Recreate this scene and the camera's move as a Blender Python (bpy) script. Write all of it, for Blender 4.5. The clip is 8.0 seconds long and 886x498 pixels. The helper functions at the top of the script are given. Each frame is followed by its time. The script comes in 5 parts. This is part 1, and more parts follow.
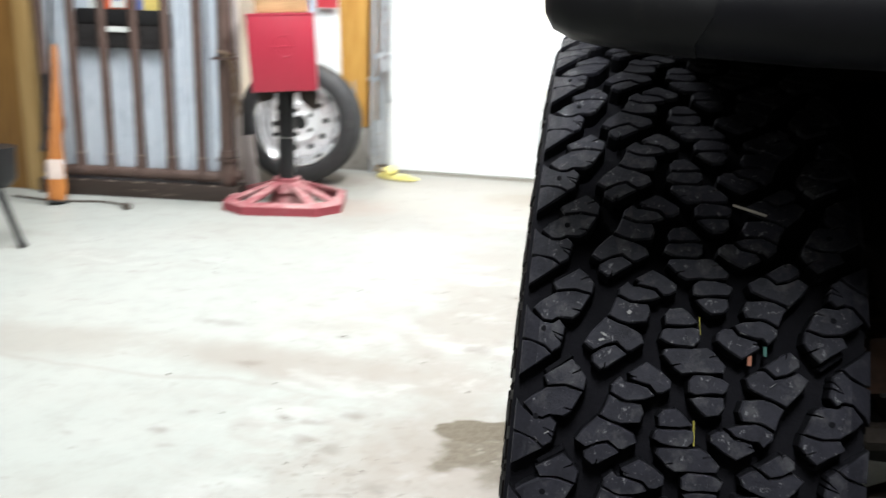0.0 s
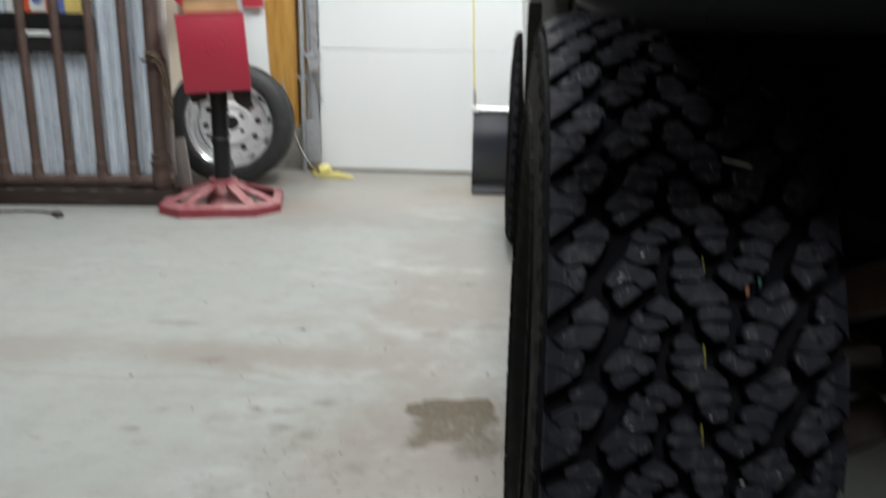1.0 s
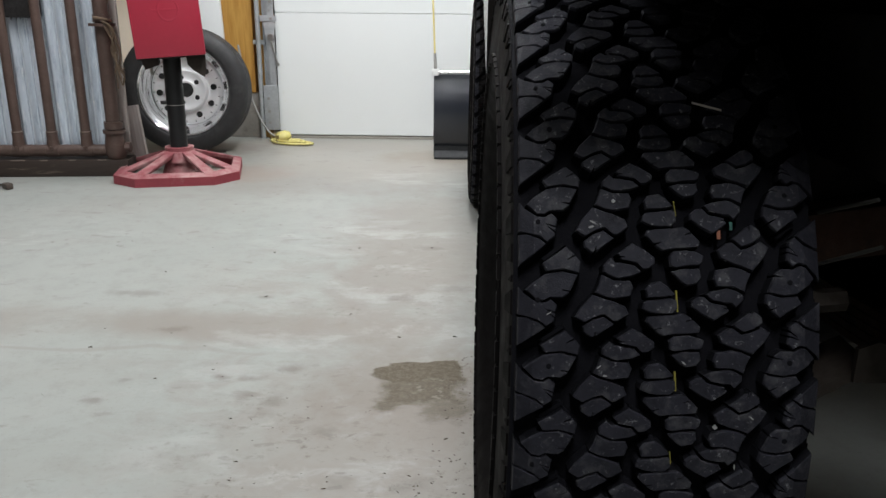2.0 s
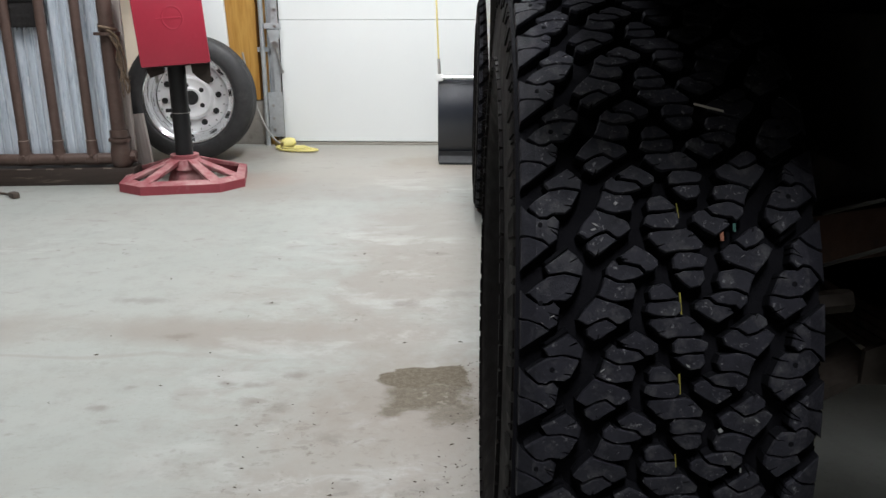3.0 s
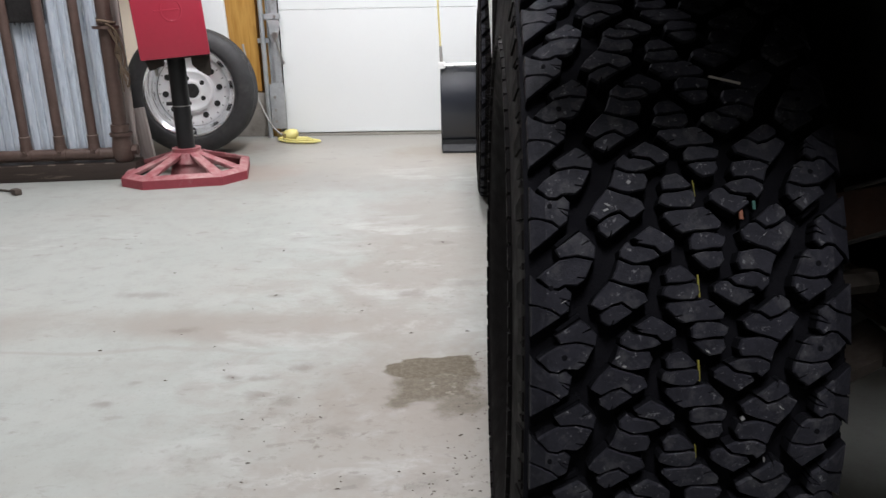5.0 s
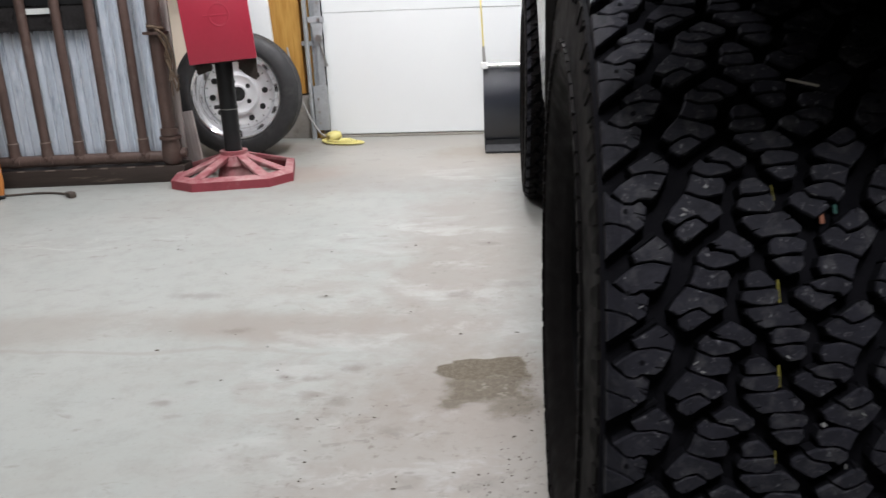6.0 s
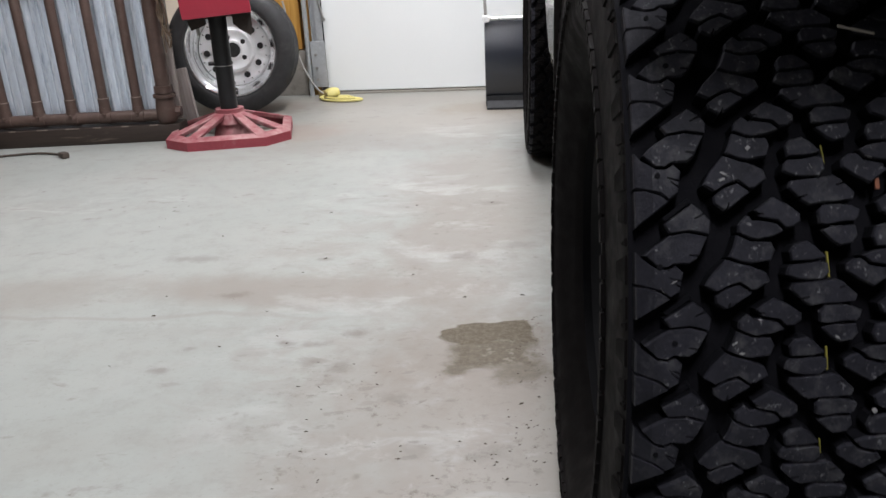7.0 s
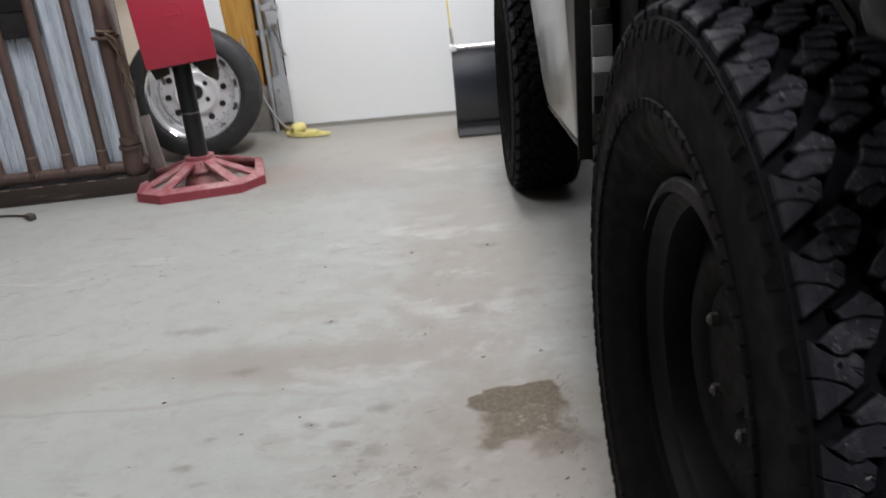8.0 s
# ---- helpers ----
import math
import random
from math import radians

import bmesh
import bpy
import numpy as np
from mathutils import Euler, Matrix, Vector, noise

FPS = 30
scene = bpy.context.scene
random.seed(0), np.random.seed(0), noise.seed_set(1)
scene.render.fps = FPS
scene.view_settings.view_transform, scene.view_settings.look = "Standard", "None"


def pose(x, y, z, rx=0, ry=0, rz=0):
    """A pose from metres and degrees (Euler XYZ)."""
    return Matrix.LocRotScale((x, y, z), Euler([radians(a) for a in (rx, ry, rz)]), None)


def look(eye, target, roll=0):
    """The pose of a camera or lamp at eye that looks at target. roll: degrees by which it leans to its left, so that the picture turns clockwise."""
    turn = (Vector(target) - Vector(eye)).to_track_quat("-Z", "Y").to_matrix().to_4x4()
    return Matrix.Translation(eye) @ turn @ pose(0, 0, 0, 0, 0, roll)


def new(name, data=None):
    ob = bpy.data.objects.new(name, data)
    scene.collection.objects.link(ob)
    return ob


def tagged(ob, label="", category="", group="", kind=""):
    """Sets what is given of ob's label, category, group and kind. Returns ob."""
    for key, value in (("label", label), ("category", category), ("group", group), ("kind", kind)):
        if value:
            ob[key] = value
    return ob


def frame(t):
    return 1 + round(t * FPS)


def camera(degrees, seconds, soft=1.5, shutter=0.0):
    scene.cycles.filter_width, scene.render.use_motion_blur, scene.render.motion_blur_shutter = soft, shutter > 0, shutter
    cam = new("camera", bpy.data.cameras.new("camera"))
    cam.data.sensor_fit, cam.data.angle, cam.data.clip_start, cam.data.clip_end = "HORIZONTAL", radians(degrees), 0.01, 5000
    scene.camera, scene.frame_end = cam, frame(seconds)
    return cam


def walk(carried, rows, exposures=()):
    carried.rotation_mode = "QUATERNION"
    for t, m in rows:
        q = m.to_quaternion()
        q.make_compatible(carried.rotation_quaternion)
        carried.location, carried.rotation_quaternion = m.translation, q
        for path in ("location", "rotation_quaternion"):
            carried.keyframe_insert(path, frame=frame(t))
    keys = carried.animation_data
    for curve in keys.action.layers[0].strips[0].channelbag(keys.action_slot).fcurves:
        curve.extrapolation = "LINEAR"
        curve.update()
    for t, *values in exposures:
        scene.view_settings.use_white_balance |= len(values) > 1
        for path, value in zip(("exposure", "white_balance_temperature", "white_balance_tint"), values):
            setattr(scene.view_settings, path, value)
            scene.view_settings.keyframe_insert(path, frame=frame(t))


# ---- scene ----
cam = camera(58.9, 8.0, 1.5, 0.85)
PATH = [
    (0, (0.222, 0.197, 0.755), (-0.098, 2.101, 0.23), 2.3),
    (0.2, (0.192, 0.187, 0.748), (-0.008, 2.101, 0.263), 3.2),
    (0.5, (0.168, 0.154, 0.76), (0.019, 2.091, 0.287), 3.1),
    (0.6, (0.169, 0.149, 0.76), (0.013, 2.091, 0.317), 2.5),
    (0.8, (0.164, 0.132, 0.751), (0.007, 2.053, 0.308), 1.6),
    (1, (0.155, 0.127, 0.74), (0.027, 2.053, 0.218), 1.0),
    (1.3, (0.156, 0.14, 0.725), (0.105, 2.044, 0.133), 1.2),
    (1.5, (0.15, 0.138, 0.724), (0.117, 2.044, 0.121), 0.9),
    (3, (0.154, 0.14, 0.722), (0.107, 2.052, 0.136), 0.0),
    (3.5, (0.154, 0.145, 0.719), (0.102, 2.057, 0.134), -0.1),
    (4, (0.155, 0.157, 0.713), (0.117, 2.065, 0.115), -0.4),
    (5.5, (0.15, 0.166, 0.711), (0.079, 2.069, 0.101), -1.5),
    (5.8, (0.141, 0.169, 0.716), (0.045, 2.056, 0.114), -1.4),
    (6, (0.128, 0.158, 0.717), (-0.029, 2.056, 0.109), -2.2),
    (6.3, (0.121, 0.169, 0.705), (-0.034, 2.065, 0.066), -2.6),
    (6.5, (0.12, 0.188, 0.705), (-0.035, 2.065, 0.03), -3.2),
    (7, (0.117, 0.209, 0.709), (-0.041, 2.072, -0.002), -2.6),
    (7.2, (0.118, 0.215, 0.713), (-0.04, 2.072, 0.019), -2.0),
    (7.5, (0.091, 0.232, 0.724), (-0.088, 2.09, 0.007), -2.3),
    (7.7, (0.057, 0.249, 0.758), (-0.112, 2.12, 0.07), -3.8),
    (7.8, (0.019, 0.271, 0.777), (-0.003, 2.155, 0.106), -2.2),
    (7.9, (0.008, 0.281, 0.797), (-0.039, 2.162, 0.118), -4.7),
    (8, (-0.005, 0.276, 0.82), (-0.045, 2.147, 0.113), -5.4),
]
walk(cam, [(t, look(eye, target, roll)) for t, eye, target, roll in PATH],
     exposures=[(0.0, 0.9, 6500, 9), (0.15, 0.55, 6500, 9), (0.3, 0.2, 6500, 9), (0.6, -0.12, 6500, 9), (1.0, -0.13, 6500, 9), (1.5, -0.16, 6500, 10), (3.0, 0.03, 6500, 11), (5.5, 0.09, 6500, 15), (7.0, 0.06, 6500, 15), (7.5, -0.03, 6500, 15), (8.0, -0.22, 6500, 15)])

# ---------------------------------------------------------------- light
world = bpy.data.worlds.new("garage_air")
scene.world = world
world.use_nodes = True
world.node_tree.nodes["Background"].inputs[0].default_value = (0.75, 0.85, 1.0, 1)
world.node_tree.nodes["Background"].inputs[1].default_value = 0.02


def unseen_ceiling_lamp(x, y, length, watts):
    data = bpy.data.lights.new("unseen_ceiling_lamp", "AREA")
    data.shape, data.size, data.size_y = "RECTANGLE", 0.3, length
    data.energy, data.color = watts, (0.975, 1.0, 1.015)
    ob = new("unseen_ceiling_lamp", data)
    ob.matrix_world = pose(x, y, 2.62)
    return ob


# no lamp is in view; places and watts are chosen to fit the light
unseen_ceiling_lamp(0.15, 2.95, 1.6, 92)
# added behind the viewpoint to light the tread faces
unseen_ceiling_lamp(0.15, -0.35, 0.9, 44)
unseen_ceiling_lamp(-1.3, 2.0, 1.3, 47)
# added past the vehicle to brighten the floor under it
unseen_ceiling_lamp(3.0, 1.2, 1.6, 40)


# ---------------------------------------------------------------- materials
def rgb(c):
    return (c[0], c[1], c[2], 1.0)


def shade(c, k):
    return tuple(min(1.0, v * k) for v in c)


def material(name, color, rough=0.6, metal=0.0, var=0.18, scale=7.0, fine=70.0, bump=0.15, spots=None, stretch=(1, 1, 1), dust=None, each=0.0, spec=0.5):
    """Two scales of colour variation, a fine relief, optional dust or wear in blotches."""
    m = bpy.data.materials.new(name)
    m.use_nodes = True
    nt = m.node_tree
    bsdf = nt.nodes["Principled BSDF"]
    bsdf.inputs["Metallic"].default_value = metal
    bsdf.inputs["Specular IOR Level"].default_value = spec
    co = nt.nodes.new("ShaderNodeTexCoord")
    mp = nt.nodes.new("ShaderNodeMapping")
    mp.inputs["Scale"].default_value = stretch
    nt.links.new(co.outputs["Object"], mp.inputs["Vector"])
    source = mp.outputs[0]
    if each:
        info = nt.nodes.new("ShaderNodeObjectInfo")
        add = nt.nodes.new("ShaderNodeVectorMath")
        add.operation = "ADD"
        mul = nt.nodes.new("ShaderNodeMath")
        mul.operation = "MULTIPLY"
        mul.inputs[1].default_value = 40.0
        nt.links.new(info.outputs["Random"], mul.inputs[0])
        nt.links.new(mp.outputs[0], add.inputs[0])
        nt.links.new(mul.outputs[0], add.inputs[1])
        source = add.outputs[0]

    def tex(sc, detail=4.0, rough_=0.6):
        n = nt.nodes.new("ShaderNodeTexNoise")
        n.inputs["Scale"].default_value, n.inputs["Detail"].default_value = sc, detail
        n.inputs["Roughness"].default_value = rough_
        nt.links.new(source, n.inputs["Vector"])
        return n.outputs["Fac"]

    def ramp(fac, a, b, lo=0.3, hi=0.7):
        r = nt.nodes.new("ShaderNodeValToRGB")
        r.color_ramp.elements[0].position, r.color_ramp.elements[1].position = lo, hi
        r.color_ramp.elements[0].color, r.color_ramp.elements[1].color = a, b
        nt.links.new(fac, r.inputs[0])
        return r.outputs[0]

    def mix(fac, a, b):
        x = nt.nodes.new("ShaderNodeMix")
        x.data_type = "RGBA"
        for sock, v in ((x.inputs[0], fac), (x.inputs[6], a), (x.inputs[7], b)):
            if isinstance(v, (tuple, float)):
                sock.default_value = v
            else:
                nt.links.new(v, sock)
        return x.outputs[2]

    big = ramp(tex(scale), rgb(shade(color, 1 - var)), rgb(shade(color, 1 + var)))
    small = ramp(tex(fine), rgb(shade(color, 1 - var * 0.8)), rgb(shade(color, 1 + var * 0.8)))
    col = mix(0.45, big, small)
    if spots:
        sc, lo, hi, tint = spots
        col = mix(ramp(tex(sc, 5.0, 0.7), (0, 0, 0, 1), (1, 1, 1, 1), lo, hi), col, rgb(tint))
    if dust:
        sc, lo, hi, tint = dust
        col = mix(ramp(tex(sc, 6.0, 0.75), (0, 0, 0, 1), (1, 1, 1, 1), lo, hi), col, rgb(tint))
    nt.links.new(col, bsdf.inputs["Base Color"])
    rr = ramp(tex(scale * 3), (rough * 0.8,) * 3 + (1,), (min(1, rough * 1.2),) * 3 + (1,))
    nt.links.new(rr, bsdf.inputs["Roughness"])
    if bump:
        b = nt.nodes.new("ShaderNodeBump")
        b.inputs["Strength"].default_value, b.inputs["Distance"].default_value = bump, 0.002
        nt.links.new(tex(fine * 1.7, 6.0), b.inputs["Height"])
        nt.links.new(b.outputs[0], bsdf.inputs["Normal"])
    return m


def wood(name, light, dark, scale=9.0, rough=0.5, along=(6, 6, 0.5)):
    """Grain lines drawn out along one axis."""
    m = bpy.data.materials.new(name)
    m.use_nodes = True
    nt = m.node_tree
    bsdf = nt.nodes["Principled BSDF"]
    co = nt.nodes.new("ShaderNodeTexCoord")
    mp = nt.nodes.new("ShaderNodeMapping")
    mp.inputs["Scale"].default_value = along
    nt.links.new(co.outputs["Object"], mp.inputs[0])
    n1 = nt.nodes.new("ShaderNodeTexNoise")
    n1.inputs["Scale"].default_value, n1.inputs["Detail"].default_value, n1.inputs["Distortion"].default_value = scale, 6.0, 0.8
    n2 = nt.nodes.new("ShaderNodeTexNoise")
    n2.inputs["Scale"].default_value = scale * 0.25
    r = nt.nodes.new("ShaderNodeValToRGB")
    r.color_ramp.elements[0].position, r.color_ramp.elements[1].position = 0.32, 0.68
    r.color_ramp.elements[0].color, r.color_ramp.elements[1].color = rgb(dark), rgb(light)
    x = nt.nodes.new("ShaderNodeMix")
    x.data_type = "RGBA"
    x.blend_type = "MULTIPLY"
    x.inputs[0].default_value = 0.5
    r2 = nt.nodes.new("ShaderNodeValToRGB")
    r2.color_ramp.elements[0].color, r2.color_ramp.elements[1].color = (0.6, 0.55, 0.5, 1), (1, 1, 1, 1)
    for n in (n1, n2):
        nt.links.new(mp.outputs[0], n.inputs["Vector"])
    nt.links.new(n1.outputs["Fac"], r.inputs[0])
    nt.links.new(n2.outputs["Fac"], r2.inputs[0])
    nt.links.new(r.outputs[0], x.inputs[6])
    nt.links.new(r2.outputs[0], x.inputs[7])
    nt.links.new(x.outputs[2], bsdf.inputs["Base Color"])
    bsdf.inputs["Roughness"].default_value = rough
    b = nt.nodes.new("ShaderNodeBump")
    b.inputs["Strength"].default_value, b.inputs["Distance"].default_value = 0.2, 0.002
    nt.links.new(n1.outputs["Fac"], b.inputs["Height"])
    nt.links.new(b.outputs[0], bsdf.inputs["Normal"])
    return m


SMUDGES = ((-0.184, 1.603, 0.040, 0.020, 0.6), (-0.672, 2.022, 0.09, 0.03, 0.4), (-0.495, 1.793, 0.05, 0.022, 0.5), (-0.318, 1.560, 0.022, 0.014, 0.6), (-0.526, 1.453, 0.024, 0.015, 0.55), (-0.255, 1.556, 0.028, 0.014, 0.5), (-0.191, 1.464, 0.03, 0.028, 0.5), (-0.197, 1.417, 0.03, 0.018, 0.4),
           (-0.248, 1.482, 0.03, 0.016, 0.45), (0.081, 2.446, 0.05, 0.025, 0.5), (0.010, 2.018, 0.05, 0.03, 0.55), (0.152, 2.095, 0.05, 0.03, 0.35), (-0.333, 2.008, 0.025, 0.014, 0.5), (-0.08, 1.357, 0.035, 0.022, 0.55), (-0.03, 1.21, 0.04, 0.03, 0.3), (0.09, 1.20, 0.06, 0.04, 0.35), (-0.50, 1.54, 0.02, 0.012, 0.4))


def concrete_floor():
    """Sealed pale concrete: brown drag stains, chalky scuffs, grit, and one spalled patch with an exposed sandy bed."""
    m = bpy.data.materials.new("sealed_concrete")
    m.use_nodes = True
    nt = m.node_tree
    bsdf = nt.nodes["Principled BSDF"]
    co = nt.nodes.new("ShaderNodeTexCoord")
    P = co.outputs["Object"]

    def math_(op, a, b=None, clamp=False):
        n = nt.nodes.new("ShaderNodeMath")
        n.operation, n.use_clamp = op, clamp
        for sock, v in zip(n.inputs, (a, b)):
            if v is None:
                continue
            if isinstance(v, (int, float)):
                sock.default_value = v
            else:
                nt.links.new(v, sock)
        return n.outputs[0]

    def noise_(sc, detail=5.0, rough_=0.6, vec=None, dist=0.0, stretch=None):
        n = nt.nodes.new("ShaderNodeTexNoise")
        n.inputs["Scale"].default_value, n.inputs["Detail"].default_value = sc, detail
        n.inputs["Roughness"].default_value, n.inputs["Distortion"].default_value = rough_, dist
        src = vec or P
        if stretch:
            mp = nt.nodes.new("ShaderNodeMapping")
            mp.inputs["Scale"].default_value = stretch
            nt.links.new(src, mp.inputs[0])
            src = mp.outputs[0]
        nt.links.new(src, n.inputs["Vector"])
        return n.outputs["Fac"]

    def step(fac, lo, hi):
        n = nt.nodes.new("ShaderNodeMapRange")
        n.interpolation_type = "SMOOTHSTEP"
        nt.links.new(fac, n.inputs[0])
        n.inputs[1].default_value, n.inputs[2].default_value = lo, hi
        return n.outputs[0]

    def mix(fac, a, b):
        x = nt.nodes.new("ShaderNodeMix")
        x.data_type = "RGBA"
        for sock, v in ((x.inputs[0], fac), (x.inputs[6], a), (x.inputs[7], b)):
            if isinstance(v, (tuple, float)):
                sock.default_value = v
            else:
                nt.links.new(v, sock)
        return x.outputs[2]

    def blot(cx, cy, rx, ry, lo, hi, wob, turn=0.0, sc=9.0, square=False):
        """1 inside a ragged ellipse, 0 outside."""
        mp = nt.nodes.new("ShaderNodeMapping")
        mp.vector_type = "TEXTURE"
        mp.inputs["Location"].default_value = (cx, cy, 0)
        mp.inputs["Rotation"].default_value = (0, 0, radians(turn))
        mp.inputs["Scale"].default_value = (rx, ry, 1)
        nt.links.new(P, mp.inputs[0])
        ln = nt.nodes.new("ShaderNodeVectorMath")
        ln.operation = "LENGTH"
        nt.links.new(mp.outputs[0], ln.inputs[0])
        reach = ln.outputs["Value"]
        if square:
            sep = nt.nodes.new("ShaderNodeSeparateXYZ")
            nt.links.new(mp.outputs[0], sep.inputs[0])
            reach = math_("MAXIMUM", math_("ABSOLUTE", sep.outputs[0]), math_("ABSOLUTE", sep.outputs[1]))
        d = math_("ADD", reach, math_("MULTIPLY", math_("SUBTRACT", noise_(sc, 6.0, 0.65), 0.5), wob))
        return math_("SUBTRACT", 1.0, step(d, lo, hi))

    col = mix(step(noise_(1.3, 4.0), 0.35, 0.68), (0.293, 0.307, 0.288, 1), (0.320, 0.326, 0.306, 1))
    col = mix(math_("MULTIPLY", step(noise_(14.0, 7.0, 0.75), 0.44, 0.70), 0.5), col, (0.235, 0.236, 0.216, 1))
    # warm drag stains that run across the bay; the two long blots near x 0 paint the vehicle's shadow
    col = mix(math_("MULTIPLY", step(noise_(2.2, 6.0, 0.6, None, 0.6, (0.6, 1.5, 1)), 0.50, 0.72), 0.28), col, (0.245, 0.226, 0.198, 1))
    for cx, cy, rx, ry, k, turn in ((-0.36, 1.815, 0.50, 0.105, 0.75, -3), (-1.15, 1.76, 0.55, 0.12, 0.5, 12), (-0.03, 1.80, 0.20, 0.16, 0.5, 0), (0.0, 2.25, 0.16, 0.32, 0.4, 0), (0.02, 2.45, 0.26, 1.0, 0.6, 0),
                                    (0.10, 3.75, 0.45, 0.2, 0.6, 0), (-0.45, 3.45, 0.7, 0.4, 0.5, 0), (-0.5, 4.25, 0.9, 0.2, 0.55, 0), (0.07, 1.30, 0.40, 0.42, 0.65, 0), (0.14, 1.1, 0.28, 0.3, 0.55, 0)):
        k2 = math_("MULTIPLY", blot(cx, cy, rx, ry, 0.40, 1.20, 1.6, turn, 4.0), k)
        col = mix(k2, col, (0.238, 0.216, 0.190, 1))
    # pale warm strip in front of the door
    col = mix(math_("MULTIPLY", blot(-0.15, 4.0, 1.1, 0.75, 0.35, 1.15, 0.8, 0, 3.0), 0.6), col, (0.375, 0.350, 0.312, 1))
    # rust dust round the iron base, tan dirt at the door, a darker brown blot under the spare wheel
    for cx, cy, rx, ry, k, tint in ((-0.80, 3.50, 0.30, 0.22, 0.35, (0.27, 0.195, 0.155, 1)), (-1.05, 3.45, 0.36, 0.34, 0.25, (0.25, 0.195, 0.16, 1)), (0.02, 3.95, 0.30, 0.20, 0.5, (0.25, 0.205, 0.145, 1)), (-1.15, 4.05, 0.40, 0.28, 0.6, (0.17, 0.145, 0.12, 1))):
        col = mix(math_("MULTIPLY", blot(cx, cy, rx, ry, 0.35, 1.15, 1.3, 0, 9.0), k), col, tint)
    # chalky scuffs
    chalk = step(noise_(5.0, 8.0, 0.72, None, 0.4, (0.55, 1.2, 1)), 0.50, 0.64)
    area = math_("MAXIMUM", blot(-0.20, 2.56, 0.42, 0.20, 0.4, 1.2, 0.9), math_("MAXIMUM", blot(0.05, 3.4, 0.4, 0.3, 0.3, 1.2, 0.9), blot(-1.22, 2.50, 0.45, 0.24, 0.3, 1.2, 0.9)))
    area = math_("MAXIMUM", area, math_("MAXIMUM", blot(-0.08, 1.98, 0.28, 0.14, 0.3, 1.2, 0.9), blot(0.03, 1.86, 0.16, 0.12, 0.3, 1.2, 0.9)))
    col = mix(math_("MULTIPLY", math_("MULTIPLY", chalk, area), 0.46), col, (0.46, 0.46, 0.45, 1))
    # cloudy warm and cool blotches in the walked-on strip beside the vehicle
    strip = blot(-0.05, 1.75, 0.55, 1.35, 0.35, 1.15, 0.7, 0, 3.0)
    cloud = step(noise_(10.0, 6.0, 0.68, None, 0.5, (0.8, 1.1, 1)), 0.44, 0.62)
    col = mix(math_("MULTIPLY", math_("MULTIPLY", cloud, strip), 0.42), col, (0.236, 0.210, 0.186, 1))
    haze = step(noise_(7.0, 5.0, 0.65, None, 0.4, (0.6, 1.1, 1)), 0.52, 0.66)
    col = mix(math_("MULTIPLY", math_("MULTIPLY", haze, strip), 0.5), col, (0.37, 0.372, 0.36, 1))
    # worn, pitted skin beside the wheels
    pit = math_("MULTIPLY", step(noise_(42.0, 7.0, 0.8), 0.51, 0.64), step(noise_(7.0, 4.0, 0.7), 0.46, 0.62))
    worn = math_("MAXIMUM", blot(0.02, 1.25, 0.42, 0.50, 0.35, 1.15, 0.9, 0, 6.0), math_("MULTIPLY", blot(0.0, 2.1, 0.30, 0.55, 0.3, 1.2, 0.9, 0, 6.0), 0.6))
    col = mix(math_("MULTIPLY", math_("MULTIPLY", pit, worn), 0.85), col, (0.135, 0.118, 0.098, 1))
    pale = math_("MULTIPLY", step(noise_(11.0, 7.0, 0.75, None, 0.5), 0.56, 0.68), worn)
    col = mix(math_("MULTIPLY", pale, 0.3), col, (0.40, 0.385, 0.36, 1))
    # grit and dark flecks
    v = nt.nodes.new("ShaderNodeTexVoronoi")
    v.inputs["Scale"].default_value = 13.0
    nt.links.new(P, v.inputs["Vector"])
    fleck = math_("MULTIPLY", math_("SUBTRACT", 1.0, step(math_("ADD", v.outputs["Distance"], math_("MULTIPLY", noise_(60.0, 3.0), 0.22)), 0.12, 0.24)), step(noise_(3.0, 3.0), 0.46, 0.58))
    col = mix(math_("MULTIPLY", fleck, 0.8), col, (0.165, 0.15, 0.13, 1))
    col = mix(math_("MULTIPLY", step(noise_(95.0, 4.0, 0.75), 0.56, 0.70), 0.5), col, (0.23, 0.22, 0.20, 1))
    # faint greasy smears
    smear = math_("MULTIPLY", step(noise_(17.0, 6.0, 0.65, None, 0.3, (0.55, 1.2, 1)), 0.585, 0.68), step(noise_(2.6, 4.0), 0.42, 0.58))
    col = mix(math_("MULTIPLY", smear, 0.5), col, (0.185, 0.168, 0.148, 1))
    scuff = math_("MULTIPLY", step(noise_(34.0, 5.0, 0.62, None, 0.2, (0.6, 1.15, 1)), 0.585, 0.655), blot(0.02, 1.36, 0.42, 0.42, 0.35, 1.15, 0.8, 0, 4.0))
    col = mix(math_("MULTIPLY", scuff, 0.55), col, (0.165, 0.150, 0.135, 1))
    # a faint wavy tide line along the brown drag stain
    wob = noise_(2.4, 3.0, 0.5)
    sp = nt.nodes.new("ShaderNodeSeparateXYZ")
    nt.links.new(P, sp.inputs[0])
    off_line = math_("ABSOLUTE", math_("SUBTRACT", math_("ADD", sp.outputs[1], math_("MULTIPLY", wob, 0.16)), 1.765))
    tide = math_("MULTIPLY", math_("SUBTRACT", 1.0, step(off_line, 0.002, 0.012)), blot(-0.75, 1.69, 0.65, 0.2, 0.4, 1.1, 0.8, 0, 4.0))
    col = mix(math_("MULTIPLY", tide, 0.35), col, (0.225, 0.200, 0.175, 1))
